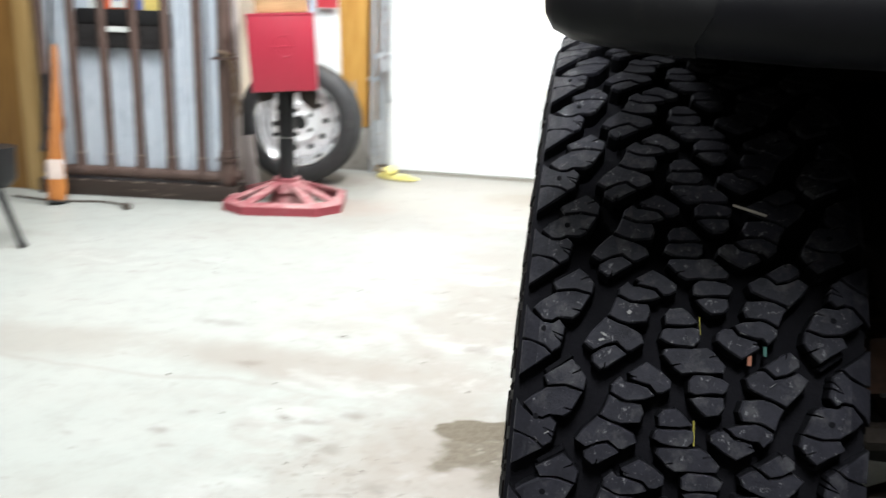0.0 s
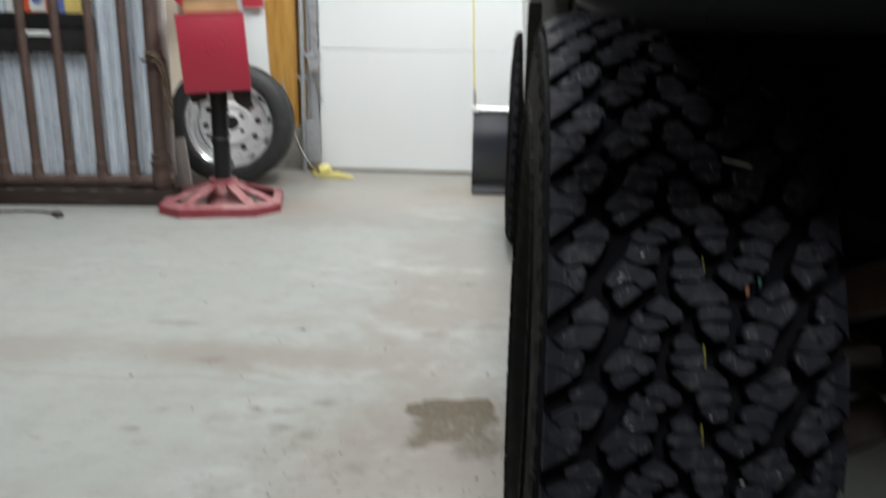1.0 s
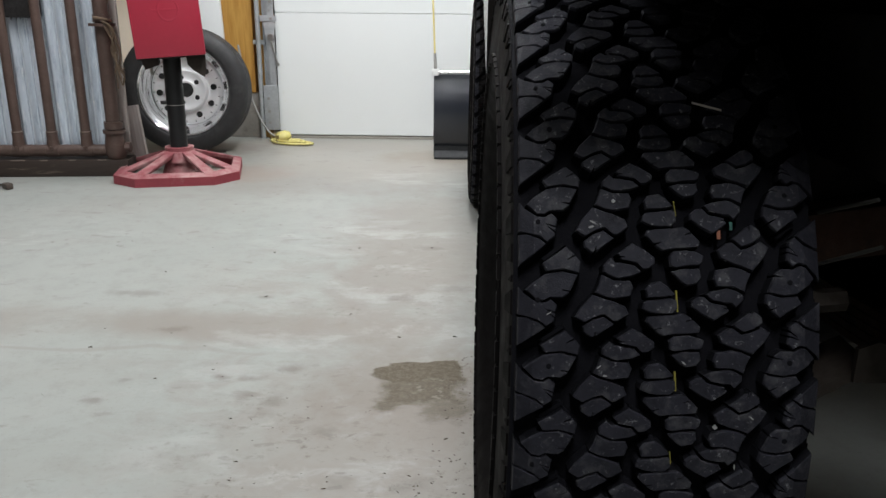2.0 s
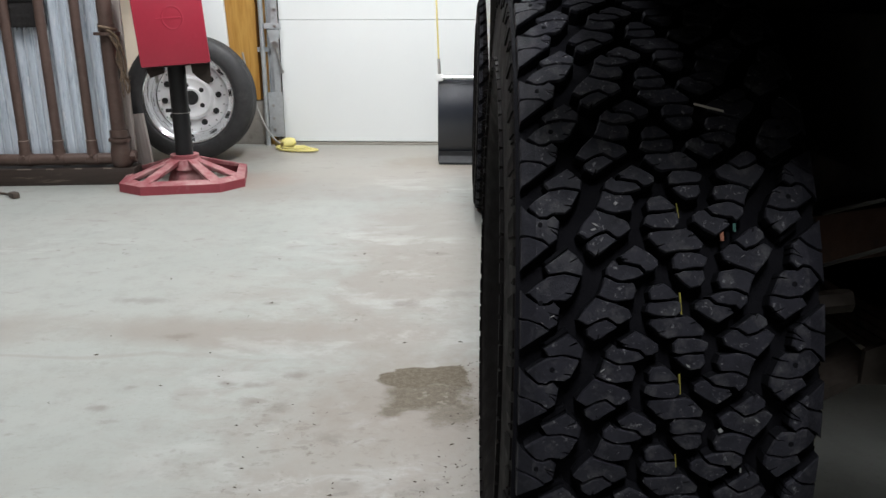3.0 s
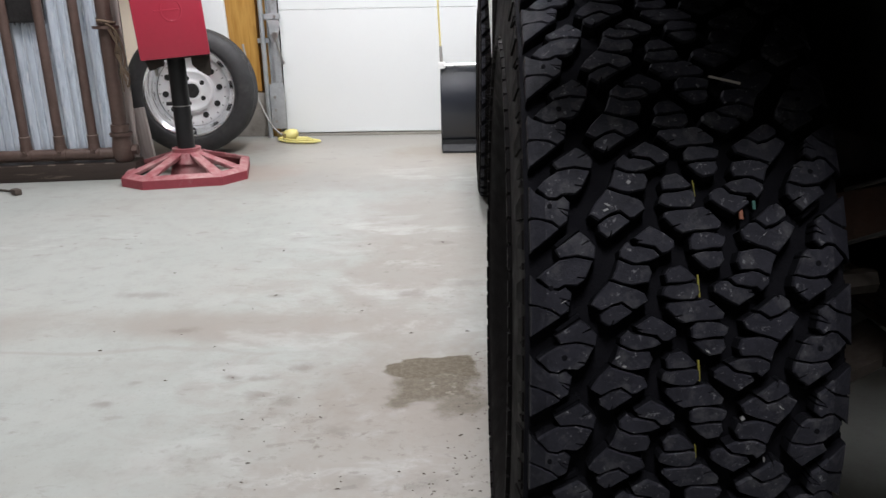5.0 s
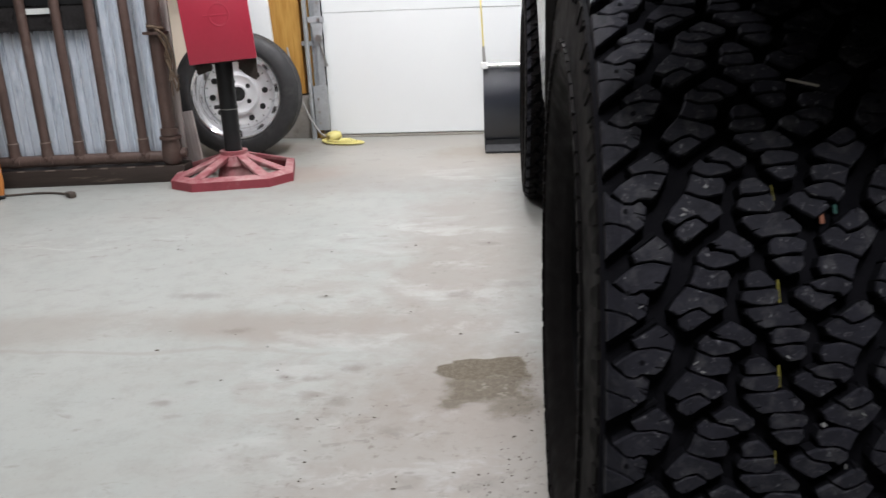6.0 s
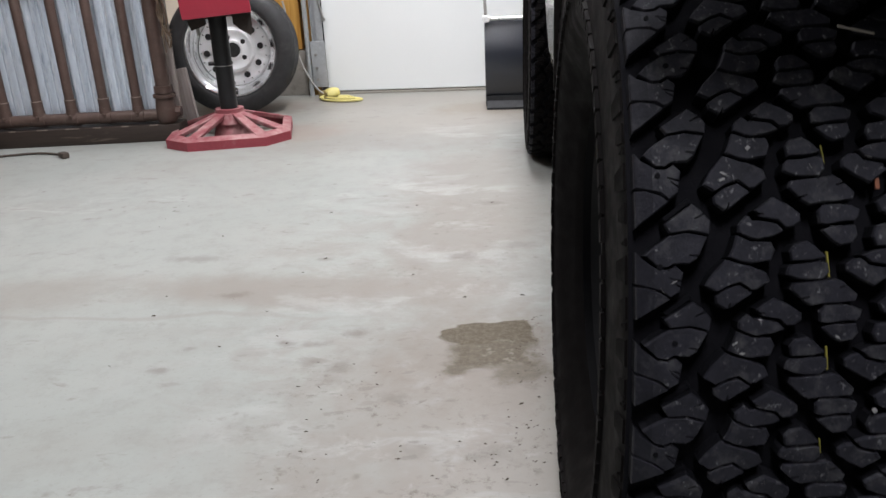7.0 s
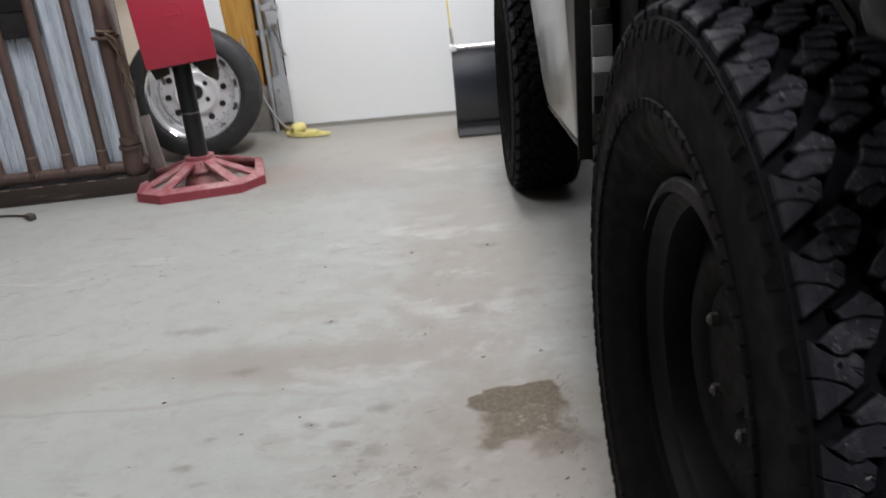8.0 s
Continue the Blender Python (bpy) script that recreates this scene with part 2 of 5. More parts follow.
    # small smudges
    for cx, cy, rx, ry, k in SMUDGES:
        col = mix(math_("MULTIPLY", blot(cx, cy, rx, ry, 0.1, 1.2, 2.2, 0, 30.0), k), col, (0.14, 0.122, 0.105, 1))
    # spalled patch
    band = math_("MAXIMUM", blot(0.038, 1.590, 0.062, 0.040, 0.80, 1.0, 0.7, 4, 22.0), blot(0.095, 1.600, 0.080, 0.050, 0.86, 1.0, 0.5, 7, 26.0, True))
    body = blot(0.092, 1.524, 0.096, 0.080, 0.55, 1.02, 1.1, 2, 24.0, True)
    patch = math_("MAXIMUM", band, math_("MULTIPLY", body, 0.96))
    patch = math_("MAXIMUM", patch, math_("MULTIPLY", blot(0.026, 1.452, 0.036, 0.030, 0.4, 1.0, 1.5, 20, 34.0), 0.85))
    patch = math_("MAXIMUM", patch, math_("MULTIPLY", blot(0.140, 1.445, 0.070, 0.060, 0.25, 1.1, 1.8, 10, 26.0), 0.7))
    patch = math_("MULTIPLY", patch, math_("SUBTRACT", 1.0, math_("MULTIPLY", blot(0.064, 1.443, 0.034, 0.020, 0.5, 1.0, 1.0, 0, 24.0), 0.85)))
    rim = math_("MULTIPLY", blot(0.085, 1.51, 0.26, 0.25, 0.35, 1.15, 1.6, 0, 11.0), 0.6)
    rim = math_("MAXIMUM", rim, math_("MULTIPLY", math_("MULTIPLY", blot(0.175, 1.56, 0.035, 0.16, 0.3, 1.1, 1.2, 0, 18.0), step(noise_(60.0, 5.0, 0.75), 0.46, 0.58)), 0.9))
    grain = mix(step(noise_(85.0, 5.0, 0.8), 0.40, 0.64), (0.090, 0.073, 0.050, 1), (0.142, 0.120, 0.086, 1))
    grain = mix(math_("MULTIPLY", math_("SUBTRACT", 1.0, band), 0.15), grain, (0.160, 0.140, 0.112, 1))
    chips = math_("MULTIPLY", step(noise_(52.0, 4.0, 0.6), 0.54, 0.62), blot(0.118, 1.520, 0.075, 0.070, 0.3, 1.1, 0.8, 0, 20.0))
    grain = mix(math_("MULTIPLY", chips, 0.6), grain, (0.255, 0.240, 0.205, 1))
    col = mix(rim, col, (0.20, 0.172, 0.145, 1))
    col = mix(math_("MULTIPLY", patch, 0.92), col, grain)
    nt.links.new(col, bsdf.inputs["Base Color"])
    rough_mix = mix(patch, (0.5, 0.5, 0.5, 1), (0.9, 0.9, 0.9, 1))
    nt.links.new(rough_mix, bsdf.inputs["Roughness"])
    bsdf.inputs["Specular IOR Level"].default_value = 0.35
    h = math_("ADD", math_("MULTIPLY", noise_(45.0, 6.0), 0.15), math_("MULTIPLY", math_("MULTIPLY", patch, noise_(160.0, 4.0, 0.8)), 1.2))
    b = nt.nodes.new("ShaderNodeBump")
    b.inputs["Strength"].default_value, b.inputs["Distance"].default_value = 0.5, 0.003
    nt.links.new(h, b.inputs["Height"])
    nt.links.new(b.outputs[0], bsdf.inputs["Normal"])
    return m


M_FLOOR = concrete_floor()
# M_RUBBER and M_SHOULDER: darker copies of the tread rubber, painting groove and shoulder shade
M_RUBBER = material("shaded_groove_rubber", (0.0068, 0.0068, 0.0087), 0.85, 0, 0.25, 20, 180, 0.35, spec=0.06)
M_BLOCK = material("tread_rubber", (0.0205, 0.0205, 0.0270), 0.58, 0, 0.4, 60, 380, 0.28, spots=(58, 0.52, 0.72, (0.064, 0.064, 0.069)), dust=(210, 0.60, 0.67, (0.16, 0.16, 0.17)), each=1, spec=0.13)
M_SHOULDER = material("shaded_shoulder_rubber", (0.0152, 0.0152, 0.0205), 0.60, 0, 0.4, 60, 380, 0.28, spots=(62, 0.55, 0.75, (0.042, 0.042, 0.048)), each=1, spec=0.13)
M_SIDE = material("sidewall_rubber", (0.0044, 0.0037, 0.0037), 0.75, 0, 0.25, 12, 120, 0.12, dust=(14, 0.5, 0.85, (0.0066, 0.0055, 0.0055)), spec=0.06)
M_OLDTYRE = material("aged_rubber", (0.027, 0.027, 0.028), 0.62, 0, 0.2, 9, 90, 0.15, dust=(12, 0.55, 0.85, (0.06, 0.058, 0.056)))
M_CHROME = material("polished_alloy", (0.92, 0.93, 0.94), 0.09, 0.94, 0.03, 9, 60, 0.0)
M_ALLOY = material("machined_alloy", (0.93, 0.94, 0.95), 0.32, 0.3, 0.02, 6, 40, 0.0)
M_BLACKHOLE = material("black_hole_plug", (0.012, 0.012, 0.012), 0.8)
M_WHITEDOOR = material("white_door_steel", (0.77, 0.79, 0.785), 0.45, 0, 0.025, 2.0, 120, 0.06, spots=(7, 0.66, 0.84, (0.68, 0.67, 0.63)), dust=(24, 0.70, 0.76, (0.62, 0.60, 0.55)))
M_GALV = material("galvanised_steel", (0.50, 0.525, 0.54), 0.42, 0.55, 0.2, 25, 120, 0.08, spots=(18, 0.58, 0.75, (0.30, 0.31, 0.32)))
# the near-white streaks paint highlights on the ridges; the grey blotches are weathering
M_CORR = material("galvanised_sheet", (0.78, 0.84, 0.92), 0.19, 0.42, 0.12, 10, 60, 0.03, spots=(26, 0.52, 0.70, (0.46, 0.52, 0.59)), stretch=(1.6, 1.6, 0.3), dust=(40, 0.57, 0.67, (0.97, 0.98, 1.0)))
M_PIPERIM = material("pale_edge", (0.26, 0.21, 0.175), 0.5, 0.2, 0.25, 40, 120, 0.1)
M_PIPE = material("brown_painted_iron", (0.090, 0.057, 0.047), 0.45, 0.1, 0.3, 16, 120, 0.2, spots=(24, 0.56, 0.72, (0.12, 0.085, 0.07)))
M_BEAM = material("dark_stained_timber", (0.032, 0.021, 0.016), 0.6, 0, 0.3, 10, 90, 0.3, stretch=(0.3, 3, 3), spots=(16, 0.62, 0.72, (0.13, 0.10, 0.08)))
M_REDCAST = material("faded_red_cast_iron", (0.25, 0.064, 0.074), 0.65, 0, 0.2, 9, 100, 0.25, spots=(11, 0.42, 0.66, (0.40, 0.225, 0.220)), dust=(30, 0.62, 0.8, (0.13, 0.035, 0.04)))
M_REDSIDE = material("red_cast_iron_side", (0.27, 0.040, 0.055), 0.6, 0, 0.18, 9, 100, 0.2, spots=(14, 0.60, 0.75, (0.33, 0.11, 0.115)))
M_REDBOX = material("red_painted_steel", (0.335, 0.023, 0.044), 0.36, 0, 0.08, 4, 60, 0.08, spots=(9, 0.66, 0.85, (0.44, 0.05, 0.08)))
M_BLACKTUBE = material("black_painted_tube", (0.010, 0.010, 0.011), 0.42, 0, 0.2, 20, 100, 0.1, spec=0.4)
M_PLASTICBLACK = material("black_bumper_plastic", (0.014, 0.014, 0.0145), 0.42, 0, 0.12, 12, 160, 0.06, dust=(22, 0.55, 0.85, (0.024, 0.023, 0.021)), spec=0.35)
M_BODY = material("silver_grey_body_paint", (0.17, 0.165, 0.15), 0.2, 0.35, 0.03, 2, 20, 0.0)
M_PLATE = material("grey_bracket_plate", (0.17, 0.17, 0.165), 0.55, 0.3, 0.15)
M_NUT = material("dull_plated_steel", (0.075, 0.072, 0.068), 0.5, 0.5, 0.2)
M_RIM = material("matt_black_steel", (0.0055, 0.0048, 0.0046), 0.65, 0, 0.2, 20, 100, 0.1, spec=0.08)
# lighter copy of the wheel's black steel, painting the light on the rim
M_RIMLIP = material("lit_black_steel", (0.0065, 0.0065, 0.0078), 0.5, 0, 0.2, 20, 100, 0.05, spec=0.18)
M_EDGE = material("bright_rolled_steel", (0.80, 0.80, 0.79), 0.3, 0.7, 0.08, 20, 90, 0.04)
M_PLOWEDGE = material("scuffed_black_steel", (0.018, 0.019, 0.021), 0.6, 0, 0.25, 20, 100, 0.1, spec=0.35)
M_GLOSSBLACK = material("worn_black_enamel", (0.007, 0.007, 0.0085), 0.46, 0, 0.15, 8, 60, 0.02, spec=0.12)
M_CAP = material("scuffed_black_plastic", (0.0078, 0.0078, 0.0086), 0.48, 0, 0.12, 12, 120, 0.03, dust=(30, 0.62, 0.80, (0.013, 0.0125, 0.012)), spec=0.13)
M_UNDER = material("dirty_undercoat", (0.010, 0.009, 0.008), 0.9, 0, 0.3, 12, 80, 0.3, spec=0.15)
M_RUST = material("rusty_steel", (0.045, 0.021, 0.013), 0.75, 0.1, 0.45, 22, 110, 0.4, spots=(26, 0.5, 0.7, (0.016, 0.011, 0.009)), spec=0.3)
M_STEEL = material("bare_steel", (0.45, 0.44, 0.42), 0.35, 0.9, 0.2, 30, 120, 0.1)
M_PLOW = material("black_plow_steel", (0.011, 0.014, 0.022), 0.36, 0, 0.12, 8, 80, 0.0, spec=0.8)
M_WHITECAP = material("white_plastic", (0.82, 0.82, 0.80), 0.4, 0, 0.04)
M_YELLOW = material("yellow_vinyl", (0.74, 0.66, 0.24), 0.45, 0, 0.12, 16, 90, 0.08, spots=(18, 0.55, 0.75, (0.55, 0.49, 0.20)))
M_ROD = material("yellow_marker_rod", (0.80, 0.68, 0.26), 0.45, 0, 0.08)
M_CORD = material("grey_cord", (0.33, 0.32, 0.30), 0.6, 0, 0.15)
M_DARKCORD = material("dark_cord", (0.06, 0.045, 0.035), 0.6, 0, 0.2)
M_WALL = material("peach_painted_plywood", (0.90, 0.78, 0.63), 0.6, 0, 0.07, 3, 70, 0.08, stretch=(3, 3, 0.4))
M_PLAIN = material("unseen_dark_wall", (0.13, 0.112, 0.095), 0.7, 0, 0.12, 2, 60, 0.08)
M_CEIL = material("pale_ceiling_board", (0.55, 0.55, 0.53), 0.8, 0, 0.04)
M_KERB = material("rough_concrete", (0.28, 0.26, 0.235), 0.85, 0, 0.2, 9, 80, 0.4, spots=(12, 0.55, 0.7, (0.20, 0.18, 0.16)))
M_WHITESHEET = material("white_sheet_board", (0.78, 0.80, 0.80), 0.5, 0, 0.04, 3, 60, 0.05)
M_BLUE = material("blue_board_edge", (0.12, 0.22, 0.48), 0.5, 0, 0.08)
M_PINE = wood("orange_stained_pine", (0.62, 0.36, 0.09), (0.45, 0.22, 0.04))
M_DARKPINE = wood("dark_golden_wood", (0.24, 0.125, 0.030), (0.15, 0.070, 0.014))
M_TANWOOD = wood("tan_wood", (0.46, 0.31, 0.13), (0.35, 0.22, 0.08))
M_OAK = wood("bare_wood_block", (0.55, 0.37, 0.19), (0.42, 0.26, 0.12), 12, 0.6, (0.6, 6, 6))
M_GREYBOARD = wood("silvered_board", (0.50, 0.455, 0.43), (0.36, 0.32, 0.30), 12, 0.8)
M_STOCK = wood("varnished_gun_stock", (0.44, 0.17, 0.04), (0.20, 0.065, 0.015), 10, 0.35)
M_WRAP = material("grubby_tape", (0.44, 0.36, 0.32), 0.7, 0, 0.15)
M_GUNMETAL = material("blued_steel", (0.03, 0.03, 0.034), 0.35, 0.8, 0.2)
M_FUR = material("black_cloth", (0.014, 0.012, 0.012), 0.9, 0, 0.4, 30, 150, 0.6)
M_PACKRED = material("orange_red_print", (0.62, 0.10, 0.03), 0.5, 0, 0.15, 20)
M_PACKYEL = material("yellow_print", (0.66, 0.52, 0.16), 0.5, 0, 0.12, 20)
M_PACKBLUE = material("blue_print", (0.10, 0.14, 0.36), 0.5, 0, 0.2, 30)
M_PACKWHITE = material("pale_print", (0.66, 0.68, 0.66), 0.5, 0, 0.12, 20)
M_SIGN = material("red_sign_enamel", (0.46, 0.035, 0.05), 0.45, 0, 0.08, 8)
M_SIGNWHITE = material("cream_sign_paint", (0.72, 0.62, 0.55), 0.5, 0, 0.06)
M_ROPE = material("brown_rope", (0.15, 0.105, 0.07), 0.85, 0, 0.3, 60)
M_DULL = material("dirty_steel", (0.030, 0.024, 0.020), 0.75, 0.1, 0.3, 30, 120, 0.2, spec=0.2)
M_DEBRIS = material("dark_debris", (0.075, 0.058, 0.042), 0.85, 0, 0.4, 60)


# ---------------------------------------------------------------- builders
def thing(name, at=(0, 0, 0), label="", category="", group="", kind="", turn=0.0, tip=0.0):
    ob = new(name)
    ob.matrix_world = pose(at[0], at[1], at[2], tip, 0, turn)
    ob.empty_display_size = 0.05
    return tagged(ob, label, category, group, kind)


def finish(name, bm, mtl, smooth=35.0):
    me = bpy.data.meshes.new(name)
    bmesh.ops.recalc_face_normals(bm, faces=bm.faces)
    lim = radians(smooth)
    for f in bm.faces:
        f.smooth = smooth > 0
    for e in bm.edges:
        e.smooth = len(e.link_faces) == 2 and e.calc_face_angle(0.0) < lim
    bm.to_mesh(me)
    bm.free()
    me.materials.append(mtl)
    return me


def part(name, bm, mtl, parent=None, label="", smooth=35.0):
    ob = new(name, finish(name, bm, mtl, smooth))
    ob.parent = parent
    if label:
        ob["label"] = label
    return ob


def solid(name, bm, mtl, label, category="", group="", kind="", smooth=35.0):
    return tagged(part(name, bm, mtl, None, "", smooth), label, category, group, kind)


def box(bm, lo, hi, bevel=0.0, m=None, seg=2):
    lo, hi = Vector(lo), Vector(hi)
    r = bmesh.ops.create_cube(bm, size=1.0)
    vs = r["verts"]
    for v in vs:
        v.co = Vector((lo[i] + (v.co[i] + 0.5) * (hi[i] - lo[i]) for i in range(3)))
    if bevel:
        es = list({e for v in vs for e in v.link_edges})
        out = bmesh.ops.bevel(bm, geom=es, offset=bevel, segments=seg, profile=0.6, affect="EDGES")
        vs = list({v for f in out["faces"] for v in f.verts} | {v for v in vs if v.is_valid})
    if m is not None:
        bmesh.ops.transform(bm, matrix=m, verts=[v for v in vs if v.is_valid])
    return bm


def tube(bm, a, b, ra, rb=None, n=20, cap=True):
    """A round bar from a to b."""
    a, b = Vector(a), Vector(b)
    rb = ra if rb is None else rb
    q = (b - a).to_track_quat("Z", "Y").to_matrix()
    rings = []
    for c, r in ((a, ra), (b, rb)):
        rings.append([bm.verts.new(c + q @ Vector((r * math.cos(2 * math.pi * k / n), r * math.sin(2 * math.pi * k / n), 0))) for k in range(n)])
    for k in range(n):
        bm.faces.new((rings[0][k], rings[0][(k + 1) % n], rings[1][(k + 1) % n], rings[1][k]))
    if cap:
        bm.faces.new(rings[0][::-1])
        bm.faces.new(rings[1])
    return bm


def lathe(bm, profile, n=48, axis="X", close=True):
    """Turn (along, radius) pairs round an axis through the origin."""
    rings = []
    for h, r in profile:
        ring = []
        for k in range(n):
            a = 2 * math.pi * k / n
            c, s_ = r * math.cos(a), r * math.sin(a)
            ring.append(bm.verts.new((h, c, s_) if axis == "X" else (c, h, s_) if axis == "Y" else (c, s_, h)))
        rings.append(ring)
    pairs = list(zip(rings, rings[1:])) + ([(rings[-1], rings[0])] if close else [])
    for p, q in pairs:
        for k in range(n):
            bm.faces.new((p[k], p[(k + 1) % n], q[(k + 1) % n], q[k]))
    return bm


def slab(bm, outline, lo, hi, plane="YZ"):
    """A flat outline made thick along the axis that its plane lacks."""
    def put(u, v, w):
        return (w, u, v) if plane == "YZ" else (u, w, v) if plane == "XZ" else (u, v, w)
    a = [bm.verts.new(put(u, v, lo)) for u, v in outline]
    b = [bm.verts.new(put(u, v, hi)) for u, v in outline]
    n = len(outline)
    bm.faces.new(a)
    bm.faces.new(b[::-1])
    for k in range(n):
        bm.faces.new((a[k], a[(k + 1) % n], b[(k + 1) % n], b[k]))
    return bm


def cable(name, points, r, mtl, parent=None, label=""):
    """A round cord through a few points, smoothed."""
    pts = [Vector(p) for p in points]
    fine = []
    for i in range(len(pts) - 1):
        p0, p1, p2, p3 = pts[max(i - 1, 0)], pts[i], pts[i + 1], pts[min(i + 2, len(pts) - 1)]
        for j in range(8):
            t = j / 8
            fine.append(0.5 * ((2 * p1) + (p2 - p0) * t + (2 * p0 - 5 * p1 + 4 * p2 - p3) * t * t + (3 * p1 - p0 - 3 * p2 + p3) * t ** 3))
    fine.append(pts[-1])
    bm = bmesh.new()
    rings = []
    for i, c in enumerate(fine):
        d = fine[min(i + 1, len(fine) - 1)] - fine[max(i - 1, 0)]
        q = d.to_track_quat("Z", "Y").to_matrix()
        rings.append([bm.verts.new(c + q @ Vector((r * math.cos(k * math.pi / 4), r * math.sin(k * math.pi / 4), 0))) for k in range(8)])
    for p, q in zip(rings, rings[1:]):
        for k in range(8):
            bm.faces.new((p[k], p[(k + 1) % 8], q[(k + 1) % 8], q[k]))
    bm.faces.new(rings[0][::-1])
    bm.faces.new(rings[-1])
    return part(name, bm, mtl, parent, label, 60)


def lettering(name, words, size, mtl, parent, m, label=""):
    cu = bpy.data.curves.new(name, "FONT")
    cu.body, cu.size, cu.extrude, cu.align_x, cu.align_y = words, size, 0.001, "CENTER", "CENTER"
    tmp = new(name + "_curve", cu)
    bpy.context.view_layer.update()
    me = bpy.data.meshes.new_from_object(tmp.evaluated_get(bpy.context.evaluated_depsgraph_get()))
    bpy.data.objects.remove(tmp)
    me.materials.clear()
    me.materials.append(mtl)
    ob = new(name, me)
    ob.parent = parent
    ob.matrix_basis = m
    if label:
        ob["label"] = label
    return ob


# ---------------------------------------------------------------- structure
bm = bmesh.new()
box(bm, (-3.6, -4.2, -0.12), (4.4, 7.0, 0.0))
solid("floor", bm, M_FLOOR, "pale sealed concrete garage floor with brown stains and chalky scuffs", "floor", kind="structure", smooth=0)

bm = bmesh.new()
box(bm, (-3.6, -4.2, 2.7), (4.4, 4.75, 2.82))
solid("ceiling", bm, M_CEIL, "plain pale garage ceiling above the bay", "ceiling", kind="structure", smooth=0)

DOOR_L, DOOR_R, DOOR_Y, SECTION = -0.83, 2.05, 4.455, 0.647
# M_PLAIN walls are unseen; their dark colour is made up to cut bounced light
for nm, lo, hi, mt, words in (
        ("wall_north", (-3.6, 4.56, 0.0), (DOOR_L - 0.06, 4.72, 2.7), M_WALL, "peach painted plywood wall beside the garage door"),
        ("wall_north_lintel", (DOOR_L - 0.06, 4.56, 2.02), (4.4, 4.72, 2.7), M_PLAIN, "dark brown board wall above the garage door"),
        ("wall_north_end", (DOOR_R + 0.06, 4.56, 0.0), (4.4, 4.72, 2.02), M_PLAIN, "dark brown board wall at the far side of the garage door"),
        ("wall_west", (-3.72, -4.2, 0.0), (-3.6, 4.72, 2.7), M_PLAIN, "dark brown board side wall of the garage"),
        ("wall_east", (4.4, -4.2, 0.0), (4.52, 4.72, 2.7), M_PLAIN, "dark brown board side wall past the vehicle"),
        ("wall_south", (-3.72, -4.32, 0.0), (4.52, -4.2, 2.7), M_PLAIN, "dark brown board back wall of the garage")):
    bm = bmesh.new()
    box(bm, lo, hi)
    solid(nm, bm, mt, words, "wall", kind="structure", smooth=0)

# low concrete kerb under the wall left of the door
bm = bmesh.new()
box(bm, (-3.5, 4.46, 0.0), (-0.93, 4.557, 0.24), 0.008)
solid("trim_kerb", bm, M_KERB, "rough grey concrete kerb along the foot of the wall", "kerb", kind="structure")

# sectional garage door: each section is a panel with a rolled lip
door = thing("door_1", (0, DOOR_Y, 0), "white sectional steel garage door, closed, with a scuffed lower panel", "garage door", kind="structure")
for i in range(3):
    z0 = 0.018 + i * SECTION
    bm = bmesh.new()
    slab(bm, [(0.0, z0 + 0.004), (0.0, z0 + SECTION - 0.0022), (0.002, z0 + SECTION - 0.0012), (0.045, z0 + SECTION - 0.0012), (0.045, z0), (0.003, z0)], DOOR_L + 0.005, DOOR_R)
    part("panel", bm, M_WHITEDOOR, door, smooth=20)
bm = bmesh.new()
slab(bm, [(-0.002, 0.001), (-0.002, 0.009), (0.006, 0.0135), (0.042, 0.0135), (0.046, 0.001)], DOOR_L, DOOR_R)
part("bottom_seal", bm, material("grey_door_seal", (0.27, 0.25, 0.215), 0.7), door, "grey rubber seal under the door")

# galvanised door track with its brackets, hinge arm and roller
track = thing("door_track", (-0.845, DOOR_Y - 0.02, 0), "galvanised steel door track with punched angle, brackets and a roller arm", "door track")
bm = bmesh.new()
slab(bm, [(-0.045, 0.02), (0.0, 0.02), (0.0, 0.023), (-0.042, 0.023), (-0.042, 0.004), (-0.045, 0.004)], 0.06, 2.1, "XY")
part("angle", bm, M_GALV, track)
bm = bmesh.new()
slab(bm, [(-0.012, -0.022), (0.022, -0.022), (0.022, -0.019), (-0.009, -0.019), (-0.009, 0.012), (-0.012, 0.012)], 0.05, 2.05, "XY")
part("rail", bm, M_GALV, track)
for z in (0.05, 0.62, 1.25):
    bm = bmesh.new()
    box(bm, (-0.05, -0.026, z), (0.038 if z > 0.1 else 0.028, -0.023, z + 0.030 if z > 0.1 else 0.29), 0.001, None, 1)
    part("bracket", bm, M_GALV, track)
for z in (0.09, 0.15, 0.22, 0.635, 0.72, 0.80, 0.88):
    bm = bmesh.new()
    tube(bm, (-0.024 if z < 0.6 else 0.008, -0.023, z), (-0.024 if z < 0.6 else 0.008, -0.031, z), 0.008, None, 8)
    part("bolt", bm, M_STEEL, track)
bm = bmesh.new()
tube(bm, (0.005, -0.034, 0.54), (0.035, -0.034, 0.40), 0.006, None, 10)
tube(bm, (0.005, -0.040, 0.54), (0.005, -0.026, 0.54), 0.018, None, 16)
tube(bm, (0.035, -0.040, 0.40), (0.035, -0.026, 0.40), 0.010, None, 12)
part("roller_arm", bm, M_STEEL, track, "bright steel roller arm")

bm = bmesh.new()
slab(bm, [(-0.034, 0.615), (0.034, 0.615), (0.020, 0.545), (0.002, 0.520), (-0.020, 0.545)], -0.031, -0.027, "XZ")
part("hinge_leaf", bm, M_GALV, track, "pressed steel hinge leaf")

# conduit, jamb post, boards
bm = bmesh.new()
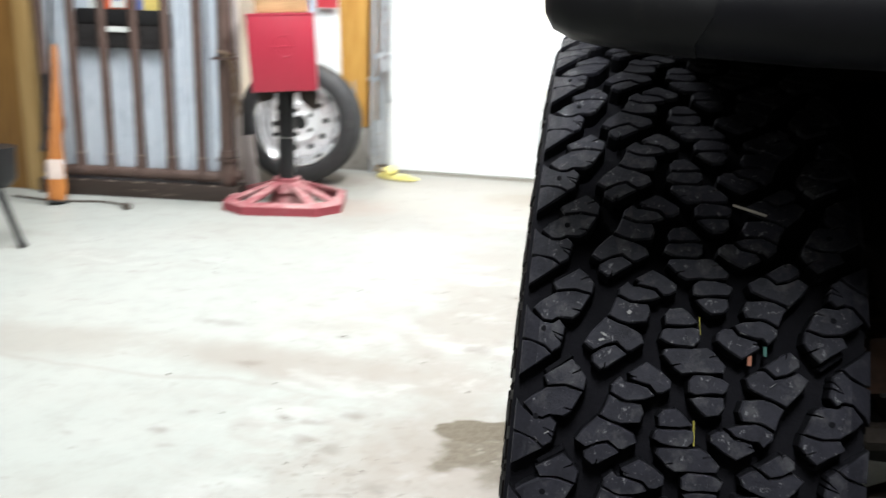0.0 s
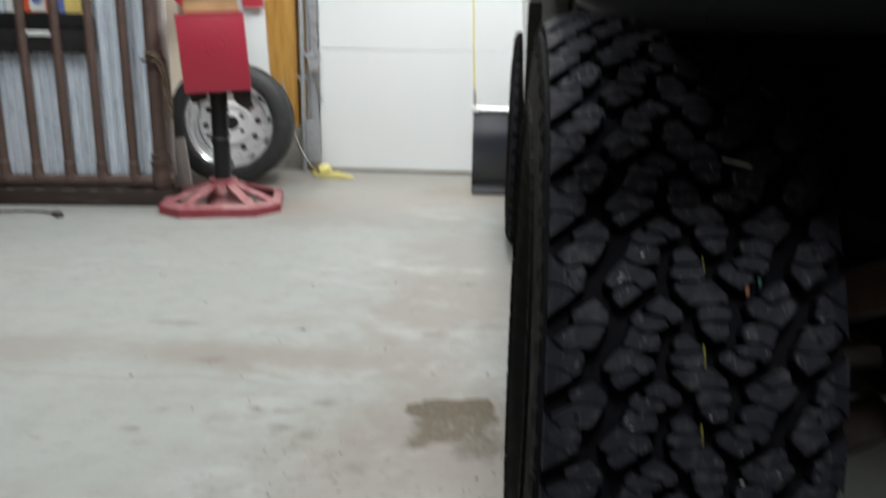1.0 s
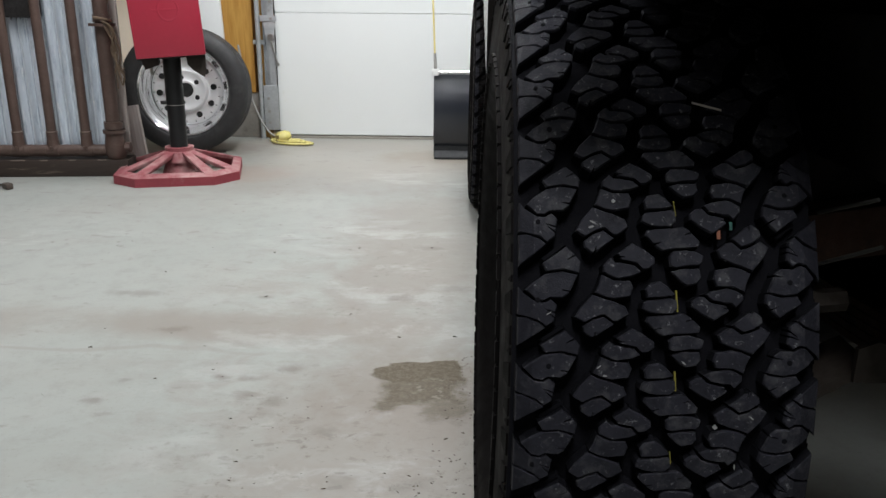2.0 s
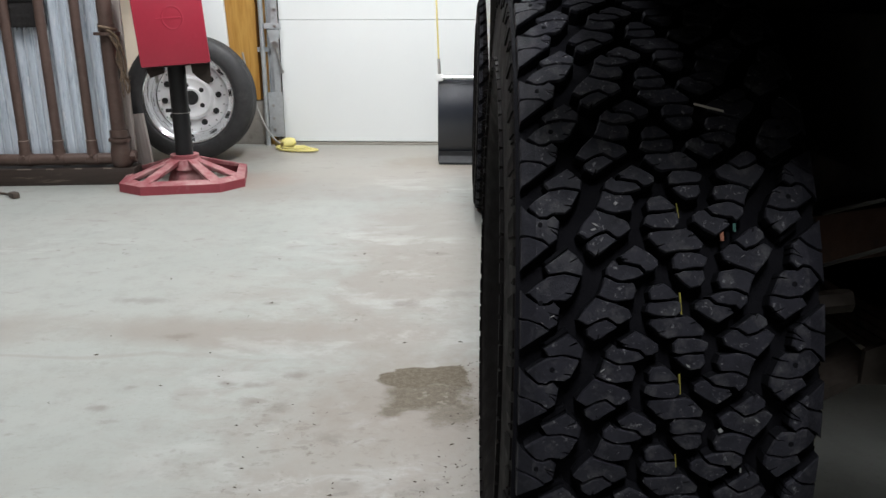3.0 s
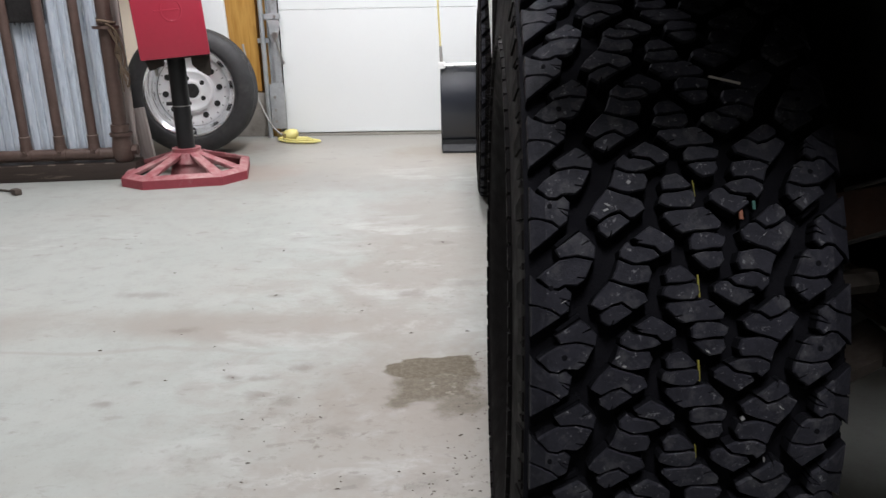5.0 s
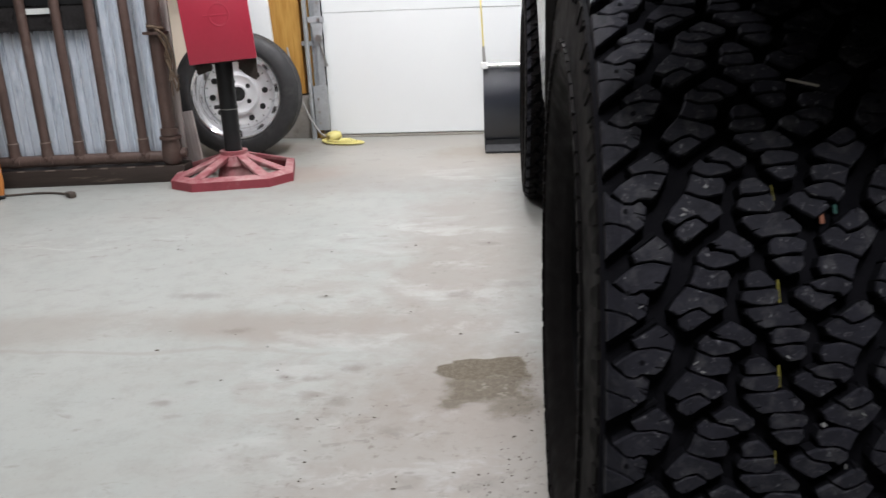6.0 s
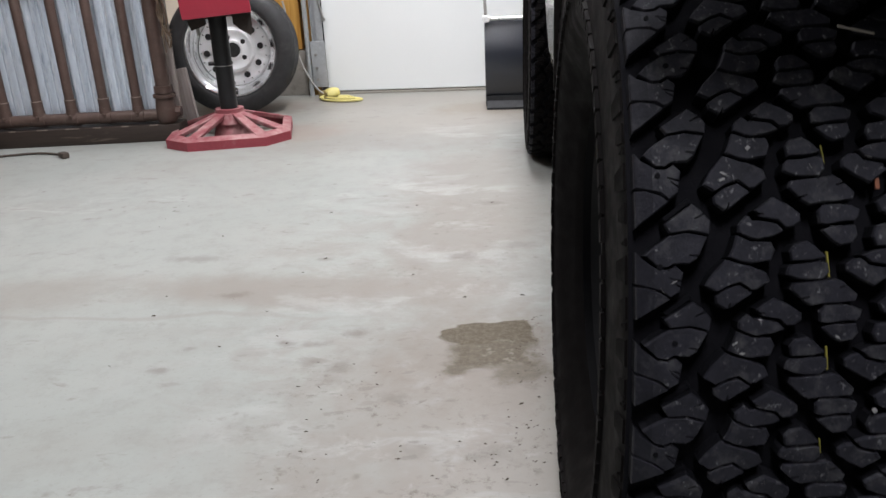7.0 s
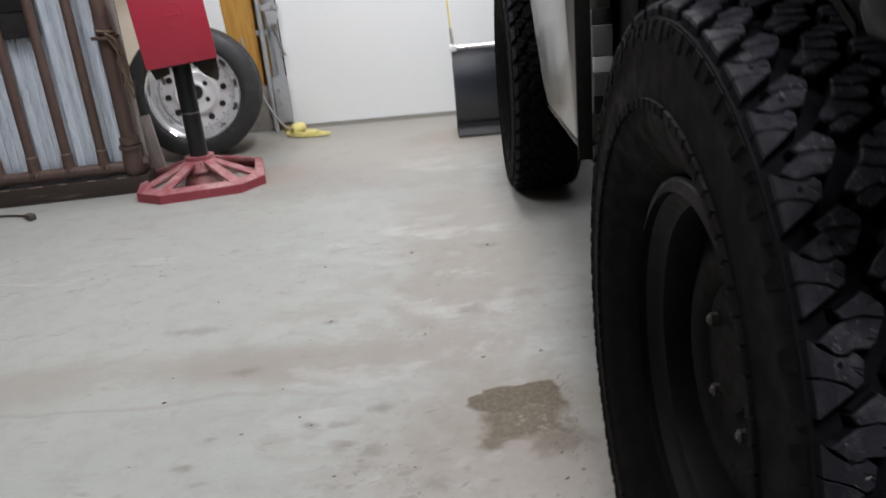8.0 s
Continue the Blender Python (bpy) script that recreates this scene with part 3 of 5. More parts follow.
tube(bm, (-0.912, 4.425, 0.0), (-0.912, 4.425, 2.1), 0.013, None, 14)
cond = solid("conduit_pipe", bm, M_GALV, "thin grey metal conduit running up the door jamb", "pipe")
for z in (0.5, 0.95):
    bm = bmesh.new()
    box(bm, (-0.945, 4.437, z), (-0.88, 4.455, z + 0.025), 0.002, None, 1)
    part("strap", bm, M_GALV, cond)

bm = bmesh.new()
box(bm, (-1.125, 4.458, 0.245), (-0.948, 4.556, 2.65), 0.006)
solid("jamb_post", bm, M_PINE, "orange stained pine jamb post on the concrete kerb", "post")
bm = bmesh.new()
box(bm, (-0.93, 4.46, 0.0), (-0.885, 4.556, 2.65), 0.004)
solid("door_jamb", bm, M_PINE, "orange stained pine door jamb behind the track", "jamb")

bm = bmesh.new()
box(bm, (-1.27, 4.43, 0.26), (-1.085, 4.455, 1.35), 0.004)
leaf = solid("white_board", bm, M_WHITESHEET, "white board standing against the plywood wall", "board")
bm = bmesh.new()
box(bm, (-1.305, 4.40, 0.70), (-1.262, 4.427, 1.30), 0.003)
solid("blue_board", bm, M_BLUE, "narrow blue board hung in front of a white board", "board")
leaf.matrix_world = pose(-1.085, 0, 0.26, 0, -2.6, 0) @ pose(1.085, 0, -0.26)


# ---------------------------------------------------------------- tyres
def crown(u, R, half):
    k = abs(u) / half
    return R - 0.009 * k ** 3 - 0.0055 * max(0.0, (k - 0.80) / 0.20) ** 2


# one repeat of the tread: outlines in millimetres, across and round the tyre, from the middle of the central block
PITCH = 59.0
SHOULDER = (
    [(-74, 7), (-69, 11), (-64, 17), (-65, 24), (-76, 21.5), (-87, 23), (-90, 18), (-81, 12)],
    [(-87, 25), (-77, 23.3), (-66, 25.5), (-70, 34), (-72, 38), (-76, 41), (-85, 41), (-89, 43.5), (-94, 43), (-101, 36), (-96, 31)],
    [(-103, 38.5), (-94, 45), (-88, 45.5), (-84, 43), (-80, 47), (-82, 59), (-87, 62.5), (-92, 58.5), (-106, 54.5), (-106, 34)],
    [(-106, -2), (-101, -2), (-92, 1.5), (-87.5, 5), (-106, 19)],
)
MIDDLE = (
    [(-28, 4), (-20, 8), (-13, 13), (-13, 17), (-17, 20), (-21, 20.5), (-25, 16.5), (-36, 14.5), (-38, 11)],
    [(-43, 14), (-40, 17), (-36, 16.8), (-26.5, 18.6), (-22.5, 22.5), (-28, 25), (-38, 27), (-42, 26), (-48, 23), (-48, 19)],
    [(-49, 25), (-41, 28.5), (-30, 28.5), (-28, 33), (-30, 39), (-41, 41), (-47, 40), (-53.5, 37), (-51, 32)],
    [(-55, 39), (-47, 42), (-42, 43.2), (-33, 47), (-31, 52), (-38, 57), (-41, 57.3), (-47.5, 52.6), (-54, 54.6), (-61, 58.6), (-67, 55), (-63, 48)],
    [(-48, 55), (-41, 59.7), (-47, 64), (-52, 68), (-56, 69.5), (-61, 66), (-61.5, 62), (-55, 57.2)],
)
CENTRE = (
    [(-9, 28.5), (-5, 31), (1, 37), (-6, 39), (-18, 39.5), (-19, 34), (-16, 30)],
    [(-18, 42), (-11, 41.6), (-2, 40), (2, 41), (2.5, 47), (-1, 50.8), (-10, 51.2), (-16, 50.3), (-21, 48), (-20, 44)],
)
SELF = [(-17.5, -5), (-9, -6.2), (-1, -6.6), (7, -8), (11, -6), (18.5, 1.5), (17.5, 5), (9, 6.2), (1, 6.6), (-7, 8), (-11, 6), (-18.5, -1.5)]
TIE_BAR = [(-75.5, 2.5), (-73.5, 4.5), (-88.5, 16), (-90.5, 14)]
# the repeats come in two lengths, shuffled round the tyre against tread hum
SHORT, LONG = 56.2, 63.4
KINDS = [LONG if c == "L" else SHORT for c in "LSSSSSLSLLSSLSLSLLSSLSLSLSLSLSLLSSLSSSSSS"]
KINDS = [k * 2 * math.pi * 385 / sum(KINDS) for k in KINDS]
STARTS = [sum(KINDS[:i]) - 222.2 for i in range(41)]
ORIGIN, AXIS = 0.447, 1.6


def round_the_tyre(i, v):
    """Millimetres from the start of repeat i to the pattern's v, by the lengths of the repeats that it crosses."""
    s, at, j = ORIGIN + v / PITCH, 0.0, i
    while s < 0:
        j -= 1
        s, at = s + 1, at - KINDS[j % 41]
    while s > 1:
        s, at = s - 1, at + KINDS[j % 41]
        j += 1
    return at + s * KINDS[j % 41]


def notch(p, k, long, wide=1.1, at=0.5):
    """A short sipe cut into side k of an outline."""
    a, b = Vector(p[k]), Vector(p[(k + 1) % len(p)])
    mid = Vector((sum(q[0] for q in p) / len(p), sum(q[1] for q in p) / len(p)))
    d = (b - a).normalized()
    c = a.lerp(b, at)
    tip = c + (mid - c).normalized() * long
    return p[:k + 1] + [tuple(c - d * wide / 2), tuple(tip - d * wide / 3), tuple(tip + d * wide / 3), tuple(c + d * wide / 2)] + p[k + 1:]


def outlines():
    cuts = {0: ((1, 6.0, 0.25),), 1: ((3, 5.0, 0.6),), 2: ((4, 7.5, 0.45), (8, 6.0, 0.5)), 3: (), 8: ((3, 3.0, 0.5),), 4: ((7, 3.0, 0.5),)}
    for j, p in enumerate((*SHOULDER, *MIDDLE, *CENTRE)):
        for k, long, at in cuts.get(j, ()):
            p = notch(p, k, long, 1.3, at)
        yield p
        yield [(-u, -v) for u, v in p]
    yield notch(notch(SELF, 10, 4.5, 1.2, 0.25), 4, 4.5, 1.2, 0.25)


def tread_geometry(outline, R, half, i, base=0.0, deep=0.0135, drop=0.0):
    """Vertices and faces of one block of repeat i: a splayed foot, walls, a worn edge and the top."""
    n = len(outline)
    cu, cv = sum(p[0] for p in outline) / n, sum(p[1] for p in outline) / n
    rings = ((-1.1, -deep), (-0.5, -0.0030), (-0.2, -0.0010), (0.5, 0.0))
    verts, faces = [], []
    for inset, h in rings:
        for u, v in outline:
            k = 1 - inset / max(math.hypot(u - cu, v - cv), 2.0)
            uu = (cu + (u - cu) * k + AXIS) / 1000
            vv = (round_the_tyre(i, cv + (v - cv) * k) + base) / 1000
            r, a = crown(uu, R, half) + max(h - drop, -deep), vv / R
            verts.append((uu, -r * math.cos(a), -r * math.sin(a)))
    for j in range(len(rings) - 1):
        for i in range(n):
            i2 = (i + 1) % n
            faces.append((j * n + i, j * n + i2, (j + 1) * n + i2, (j + 1) * n + i))
    faces.append(tuple(range((len(rings) - 1) * n, len(rings) * n)))
    return verts, faces


def block_mesh(name, sets, mtl, walls=None):
    """Joins blocks into one mesh; walls and the rounded shoulders may take a darker rubber that paints their shade."""
    vs, fs = [], []
    for v, f in sets:
        o = len(vs)
        vs += v
        fs += [tuple(i + o for i in face) for face in f]
    me = bpy.data.meshes.new(name)
    me.from_pydata(vs, [], fs)
    b = bmesh.new()
    b.from_mesh(me)
    bmesh.ops.recalc_face_normals(b, faces=b.faces)
    me.materials.append(mtl)
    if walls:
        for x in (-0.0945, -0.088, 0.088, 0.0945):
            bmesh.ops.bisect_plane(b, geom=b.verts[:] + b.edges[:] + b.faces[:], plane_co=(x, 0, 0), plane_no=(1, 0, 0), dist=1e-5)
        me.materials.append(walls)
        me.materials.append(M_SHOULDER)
        # shade by colour: 1 on the walls, 2 on the outer shoulders
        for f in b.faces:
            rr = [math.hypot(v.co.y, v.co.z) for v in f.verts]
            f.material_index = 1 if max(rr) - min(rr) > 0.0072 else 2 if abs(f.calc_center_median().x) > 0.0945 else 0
    b.to_mesh(me)
    b.free()
    return me


def shoulder_lug(side, R, half, v0, v1, turn, top, foot, out):
    """A lug that runs from the tread's edge down on to the sidewall."""
    verts = []
    for inset, push in ((1.0, 0.0), (0.8, out)):
        for v, drop in ((v0, top), (v1, top), (v1 - 0.004, foot), (v0 + 0.004, foot)):
            mid = (v0 + v1) / 2
            a = (mid + (v - mid) * inset) / R + turn
            r = R - drop if push == 0 else R - (top + 0.002 if drop == top else foot - 0.003)
            u = side * (half - (0.014 if push == 0 else 0.004) + (drop - top) * 0.12 + push)
            verts.append((u, -r * math.cos(a), -r * math.sin(a)))
    return verts, [(0, 1, 5, 4), (1, 2, 6, 5), (2, 3, 7, 6), (3, 0, 4, 7), (4, 5, 6, 7)]


def sidewall_pad(side, R, wide, v, turn):
    """A shallow moulded pad on the widest ring of the sidewall."""
    verts = []
    for inset, u in ((1.0, wide), (0.86, wide + 0.0034)):
        for dv, dr in ((-1, -1), (1, -1), (1, 1), (-1, 1)):
            a = v / R + turn + dv * 0.0095 * inset / (R - 0.102)
            r = R - 0.102 + dr * 0.0055 * inset
            verts.append((side * u, -r * math.cos(a), -r * math.sin(a)))
    return verts, [(0, 1, 5, 4), (1, 2, 6, 5), (2, 3, 7, 6), (3, 0, 4, 7), (4, 5, 6, 7)]


def carcass(R, half, wide, bead):
    """Tread bed, shoulders, bulging sidewalls with moulded rings, bead and inside."""
    p = [(u, crown(u, R, half) - 0.0135) for u in [half * k / 6 for k in range(-6, 7)]]
    p = [(-half + 0.002, R - 0.0225), (-half + 0.007, R - 0.0215)] + p[1:-1] + [(half - 0.007, R - 0.0215), (half - 0.002, R - 0.0225)]
    side = [(half - 0.0005, R - 0.030), (half + 0.0012, R - 0.048), (half, R - 0.050), (half + 0.002, R - 0.072), (wide, R - 0.098), (wide + 0.002, R - 0.100), (wide + 0.002, R - 0.104),
            (wide, R - 0.106), (wide - 0.002, R - 0.122), (wide - 0.009, R - 0.135), (wide - 0.024, bead + 0.024), (wide - 0.026, bead + 0.020), (wide - 0.042, bead + 0.004), (wide - 0.050, bead)]
    return p + side + [(-u, r) for u, r in side[::-1]]


LUG_OUT = 0.0038


def all_terrain_tyre(parent, at, singles, tops=M_BLOCK):
    R, half, wide, bead = 0.385, 0.1095, 0.1117, 0.203
    bm = bmesh.new()
    lathe(bm, carcass(R, half, wide, bead), 96)
    # the tread bed takes the darker rubber, as painted groove shade
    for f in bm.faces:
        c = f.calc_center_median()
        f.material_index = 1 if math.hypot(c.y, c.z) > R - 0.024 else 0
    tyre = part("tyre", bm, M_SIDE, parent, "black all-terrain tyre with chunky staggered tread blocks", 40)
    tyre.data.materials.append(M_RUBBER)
    tyre.matrix_basis = pose(*at, 0, 0.6)
    shapes = list(outlines())
    lugs = []
    for sd in (-1, 1):
        for a, b, dp in ((0.0005, 0.0235, 0.046), (0.0285, 0.0465, 0.040), (-0.0095, -0.003, 0.034)):
            lugs.append((sd, a if sd < 0 else -b, b if sd < 0 else -a, dp))
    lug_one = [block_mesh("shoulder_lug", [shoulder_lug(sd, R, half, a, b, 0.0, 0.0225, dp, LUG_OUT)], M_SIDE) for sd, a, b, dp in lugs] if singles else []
    rest, rest_lug, alike, bars = [], [], {}, {}
    ties = (TIE_BAR, [(-u, -v) for u, v in TIE_BAR])
    # stud holes are dark discs on the tops; their shade is only colour
    pin_one = []
    for u, v in ((-0.083, 0.033), (0.083, -0.033), (-0.0915, 0.051), (0.0915, -0.051)) if singles else ():
        r = crown(u, R, half) + 0.0002
        b = bmesh.new()
        a = (v * 1000 / PITCH + ORIGIN) * SHORT / 1000 / R
        d = Vector((0, -math.cos(a), -math.sin(a)))
        tube(b, d * (r - 0.002) + Vector((u, 0, 0)), d * r + Vector((u, 0, 0)), 0.0019, None, 10)
        pin_one.append(finish("stud_hole", b, M_RUBBER))

    def put(name, me, turn):
        ob = new(name, me)
        ob.parent = tyre
        ob.matrix_basis = pose(0, 0, 0, math.degrees(turn), 0, 0)

    for i in range(41):
        turn = STARTS[i] / 1000 / R
        place = math.degrees((turn + math.pi) % (2 * math.pi) - math.pi)
        if singles and -75 < place < 30:
            kind = (KINDS[i - 1], KINDS[i], KINDS[(i + 1) % 41])
            if kind not in alike:
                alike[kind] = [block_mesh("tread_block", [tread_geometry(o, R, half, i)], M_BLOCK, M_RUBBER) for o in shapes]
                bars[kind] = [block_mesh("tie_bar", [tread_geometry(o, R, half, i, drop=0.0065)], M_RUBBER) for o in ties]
            for me in alike[kind]:
                put("tread_block", me, turn)
            for me in bars[kind]:
                put("tie_bar", me, turn)
            for me in pin_one[:2] if i % 2 else pin_one[1:3]:
                put("stud_hole", me, turn)
            for me in lug_one[:3]:
                put("shoulder_lug", me, turn)
            rest_lug += [shoulder_lug(sd, R, half, a, b, turn, 0.0225, dp, LUG_OUT) for sd, a, b, dp in lugs[3:]]
        else:
            rest += [tread_geometry(o, R, half, i, STARTS[i]) for o in shapes] + [tread_geometry(o, R, half, i, STARTS[i], drop=0.0065) for o in ties]
            rest_lug += [shoulder_lug(sd, R, half, a, b, turn, 0.0225, dp, LUG_OUT) for sd, a, b, dp in lugs]
    for i in range(41):
        rest_lug += [sidewall_pad(-1, R, wide, v, STARTS[i] / 1000 / R) for v in (0.010, 0.038)]
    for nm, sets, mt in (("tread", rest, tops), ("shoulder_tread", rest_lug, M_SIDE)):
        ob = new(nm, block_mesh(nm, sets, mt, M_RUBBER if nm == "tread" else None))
        ob.parent = tyre
        tagged(ob, kind="stuff")
    return tyre


def tread_mark(name, tyre, mtl, u, v, long, wide, lean=0.0, lift=0.0, label="", skew=0.0):
    """A thin sliver lying on the tread; u across, v round, in metres."""
    R, half = 0.385, 0.1095
    vs = []
    for hgt in (-0.001, 0.0006):
        for a, b in ((-0.5, -0.5), (0.5, -0.5), (0.5, 0.5), (-0.5, 0.5)):
            uu = u + a * wide + b * lean
            vv = (v + b * long + a * skew) / R
            r = crown(uu, R, half) + hgt + lift
            vs.append((uu, -r * math.cos(vv), -r * math.sin(vv)))
    ob = new(name, block_mesh(name, [(vs, [(3, 2, 1, 0), (4, 5, 6, 7), (0, 1, 5, 4), (1, 2, 6, 5), (2, 3, 7, 6), (3, 0, 4, 7)])], mtl))
    ob.parent = tyre
    if label:
        ob["label"] = label
    return ob


def steel_wheel(parent, at):
    """Black slotless steel wheel, dished, with bright nuts; outside towards -x."""
    bm = bmesh.new()
    lathe(bm, [(-0.072, 0.2075), (-0.075, 0.206), (-0.075, 0.199), (-0.070, 0.192), (-0.058, 0.186), (-0.052, 0.176), (-0.02, 0.168), (0.09, 0.186), (0.10, 0.206), (0.094, 0.206), (0.02, 0.19), (-0.08, 0.192)], 64)
    rim = part("rim", bm, M_RIMLIP, parent, "black steel wheel rim", 40)
    rim.matrix_basis = pose(*at)
    bm = bmesh.new()
    lathe(bm, [(-0.010, 0.172), (-0.020, 0.150), (-0.034, 0.120), (-0.030, 0.098), (-0.022, 0.090), (-0.022, 0.052), (-0.030, 0.046), (-0.030, 0.0), (0.0, 0.0), (0.0, 0.172)], 48)
    part("wheel_disc", bm, M_RIM, rim, "", 40)
    for k in range(5):
        a = 2 * math.pi * k / 5 + 0.4
        bm = bmesh.new()
        y, z = 0.0695 * math.cos(a), 0.0695 * math.sin(a)
        tube(bm, (-0.020, y, z), (-0.031, y, z), 0.0080, 0.0075, 6)
        tube(bm, (-0.031, y, z), (-0.034, y, z), 0.0065, 0.0035, 12)
        part("lug_nut", bm, M_NUT, rim, "dull steel lug nut")
    return rim


# ---------------------------------------------------------------- the vehicle
jeep = thing("off_road_vehicle", (0, 0, 0), "small silver-grey off-road vehicle on black all-terrain tyres with a snow plow", "vehicle")
REAR = (0.299, 1.002, 0.383)
FRONT = (0.311, 3.045, 0.383)
near_tyre = all_terrain_tyre(jeep, REAR, True)
M_STREAK = material("yellow_paint_streak", (0.21, 0.185, 0.028), 0.7)
for v, long, wide in ((-0.2160, 0.0110, 0.0005), (-0.1500, 0.0150, 0.0010), (-0.0945, 0.0140, 0.0011), (-0.0390, 0.0090, 0.0006)):
    tread_mark("paint_streak", near_tyre, M_STREAK, 0.0040, v, long, wide, 0.0010, -0.0020, "thin yellow factory paint streak")
tread_mark("orange_speck", near_tyre, material("orange_paint", (0.24, 0.085, 0.045), 0.6), 0.0343, -0.1980, 0.0065, 0.0024, 0, -0.003, "orange paint speck")
tread_mark("green_speck", near_tyre, material("green_paint", (0.018, 0.085, 0.07), 0.6), 0.0433, -0.2046, 0.006, 0.0020, 0, -0.003, "green paint speck")
tread_mark("straw", near_tyre, material("dry_straw", (0.42, 0.39, 0.34), 0.6), 0.0330, -0.2981, 0.0009, 0.021, 0, 0.0015, "pale straw caught on the tread", 0.006)
# pale slivers: grit, and some highlights painted on the block tops
M_FLECK = material("pale_grit_and_glint", (0.24, 0.24, 0.24), 0.6)
for u, v, long, wide in ((-0.0540, -0.2044, 0.004, 0.0045), (-0.0552, -0.2008, 0.002, 0.006), (-0.0394, -0.2200, 0.003, 0.003), (-0.0837, -0.1393, 0.0012, 0.006), (-0.0901, -0.1344, 0.003, 0.0025), (-0.0489, -0.1032, 0.0018, 0.005), (-0.0446, -0.0972, 0.002, 0.004), (0.0577, -0.0702, 0.004, 0.004), (0.0327, -0.0630, 0.003, 0.003), (0.0089, -0.1076, 0.002, 0.002), (0.0295, -0.2136, 0.0016, 0.004), (0.0479, -0.1841, 0.0025, 0.004), (-0.0041, -0.2081, 0.004, 0.001), (0.0488, -0.0339, 0.006, 0.0012)):
    tread_mark("grit_fleck", near_tyre, M_FLECK, u, v, long * 0.48, wide * 0.5, 0.0022 * math.sin(u * 900), 0.0, "", 0.0018 * math.cos(v * 700))
# the front tread wears dark sidewall rubber to paint the shade under the fender
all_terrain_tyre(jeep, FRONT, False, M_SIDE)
steel_wheel(jeep, REAR)
steel_wheel(jeep, FRONT)
for at in ((1.58, 1.002, 0.383), (1.57, 3.045, 0.383)):
    bm = bmesh.new()
    lathe(bm, carcass(0.385, 0.1095, 0.1125, 0.203), 48)
    far = part("tyre", bm, M_SIDE, jeep)
    far.matrix_basis = pose(*at)

# body side: sheet that rolls inwards towards the rear wheel arch and slopes up to the front wheel
bm = bmesh.new()
LOWER = ((1.60, 0.68), (1.605, 0.65), (1.61, 0.62), (1.625, 0.55), (1.65, 0.478), (1.69, 0.475), (1.75, 0.475), (1.85, 0.475), (1.95, 0.475), (2.04, 0.475), (2.12, 0.52), (2.21, 0.605), (2.30, 0.69), (2.46, 0.84), (2.62, 1.00))
cols = []
for y, z in LOWER:
    k = max(0.0, (1.78 - y) / 0.28)
    x = 0.222 + 0.030 * k ** 2.2
    cols.append([bm.verts.new(p) for p in ((x - 0.06 * (1.25 - z), y, 1.25), (x, y, z + 0.012), (x + 0.004, y, z + 0.003), (x + 0.014, y, z), (x + 0.04, y, z), (x + 0.04, y, 1.25))])
for p, q in zip(cols, cols[1:]):
    for i in range(6):
        bm.faces.new((p[i], p[(i + 1) % 6], q[(i + 1) % 6], q[i]))
bm.faces.new(cols[0])
bm.faces.new(cols[-1][::-1])
bmesh.ops.recalc_face_normals(bm, faces=bm.faces)
part("body_side", bm, M_BODY, jeep, "silver-grey painted body side with a dirty sill", 50)
bm = bmesh.new()
slab(bm, [(0.72, 0.875), (1.30, 0.875), (1.44, 0.80), (1.44, 1.25), (0.72, 1.25)], 0.236, 0.298)
part("rear_quarter", bm, M_BODY, jeep, "silver-grey rear quarter above the wheel")
bm = bmesh.new()
slab(bm, [(0.225, 0.470), (0.245, 0.452), (0.30, 0.452), (0.30, 0.474), (0.25, 0.474)], 1.60, 2.06, "XZ")
part("sill", bm, M_BODY, jeep, "thin bright sill flange")
bm = bmesh.new()
box(bm, (0.30, 0.72, 0.80), (1.62, 3.3, 1.25), 0.02)
box(bm, (0.29, 1.50, 0.47), (1.62, 2.35, 0.80), 0.02)
part("tub", bm, M_UNDER, jeep, "dark dirty underside of the body")
# plain upper body, out of view, added so that the vehicle casts its shadow
bm = bmesh.new()
box(bm, (0.25, 0.70, 1.25), (1.63, 2.5, 1.75), 0.05)
part("cabin", bm, M_BODY, jeep)
bm = bmesh.new()
box(bm, (0.30, 2.62, 0.85), (1.58, 3.60, 1.10), 0.05)
part("bonnet", bm, M_BODY, jeep)


def flare(yc, zc, r0, r1, a0, a1, x0, x1):
    """A curved lip over a wheel."""
    bm = bmesh.new()
    n = 18
    prof = ((x0, r0), (x0 - 0.004, r0 + 0.012), (x0, r1 - 0.012), (x0 + 0.02, r1), (x1, r1), (x1, r0))
    rings = []
    for k in range(n + 1):
        a = radians(a0 + (a1 - a0) * k / n)
        rings.append([bm.verts.new((x, yc - r * math.cos(a), zc + r * math.sin(a))) for x, r in prof])
    for p, q in zip(rings, rings[1:]):
        for i in range(len(prof)):
            bm.faces.new((p[i], p[(i + 1) % len(prof)], q[(i + 1) % len(prof)], q[i]))
    bm.faces.new(rings[0])
    bm.faces.new(rings[-1][::-1])
    return bm


# liner added and sized to keep lamp light off the upper tread
part("wheel_well", flare(1.0, 0.383, 0.430, 0.445, 58, 140, 0.250, 0.46), M_UNDER, jeep, "dirty black wheel-well liner added to shade the upper tread")
part("rear_flare", flare(1.02, 0.383, 0.490, 0.57, 78, 118, 0.202, 0.242), M_PLASTICBLACK, jeep, "black rubber wheel-arch flare")
part("front_flare", flare(3.04, 0.45, 0.60, 0.66, 62, 125, 0.175, 0.33), M_PLASTICBLACK, jeep, "black rubber wheel-arch flare")
# mud flap bracket ahead of the rear wheel
bm = bmesh.new()
box(bm, (0.225, 1.50, 0.56), (0.255, 1.515, 0.72), 0.003)
flap = part("flap_bracket", bm, M_PLASTICBLACK, jeep)
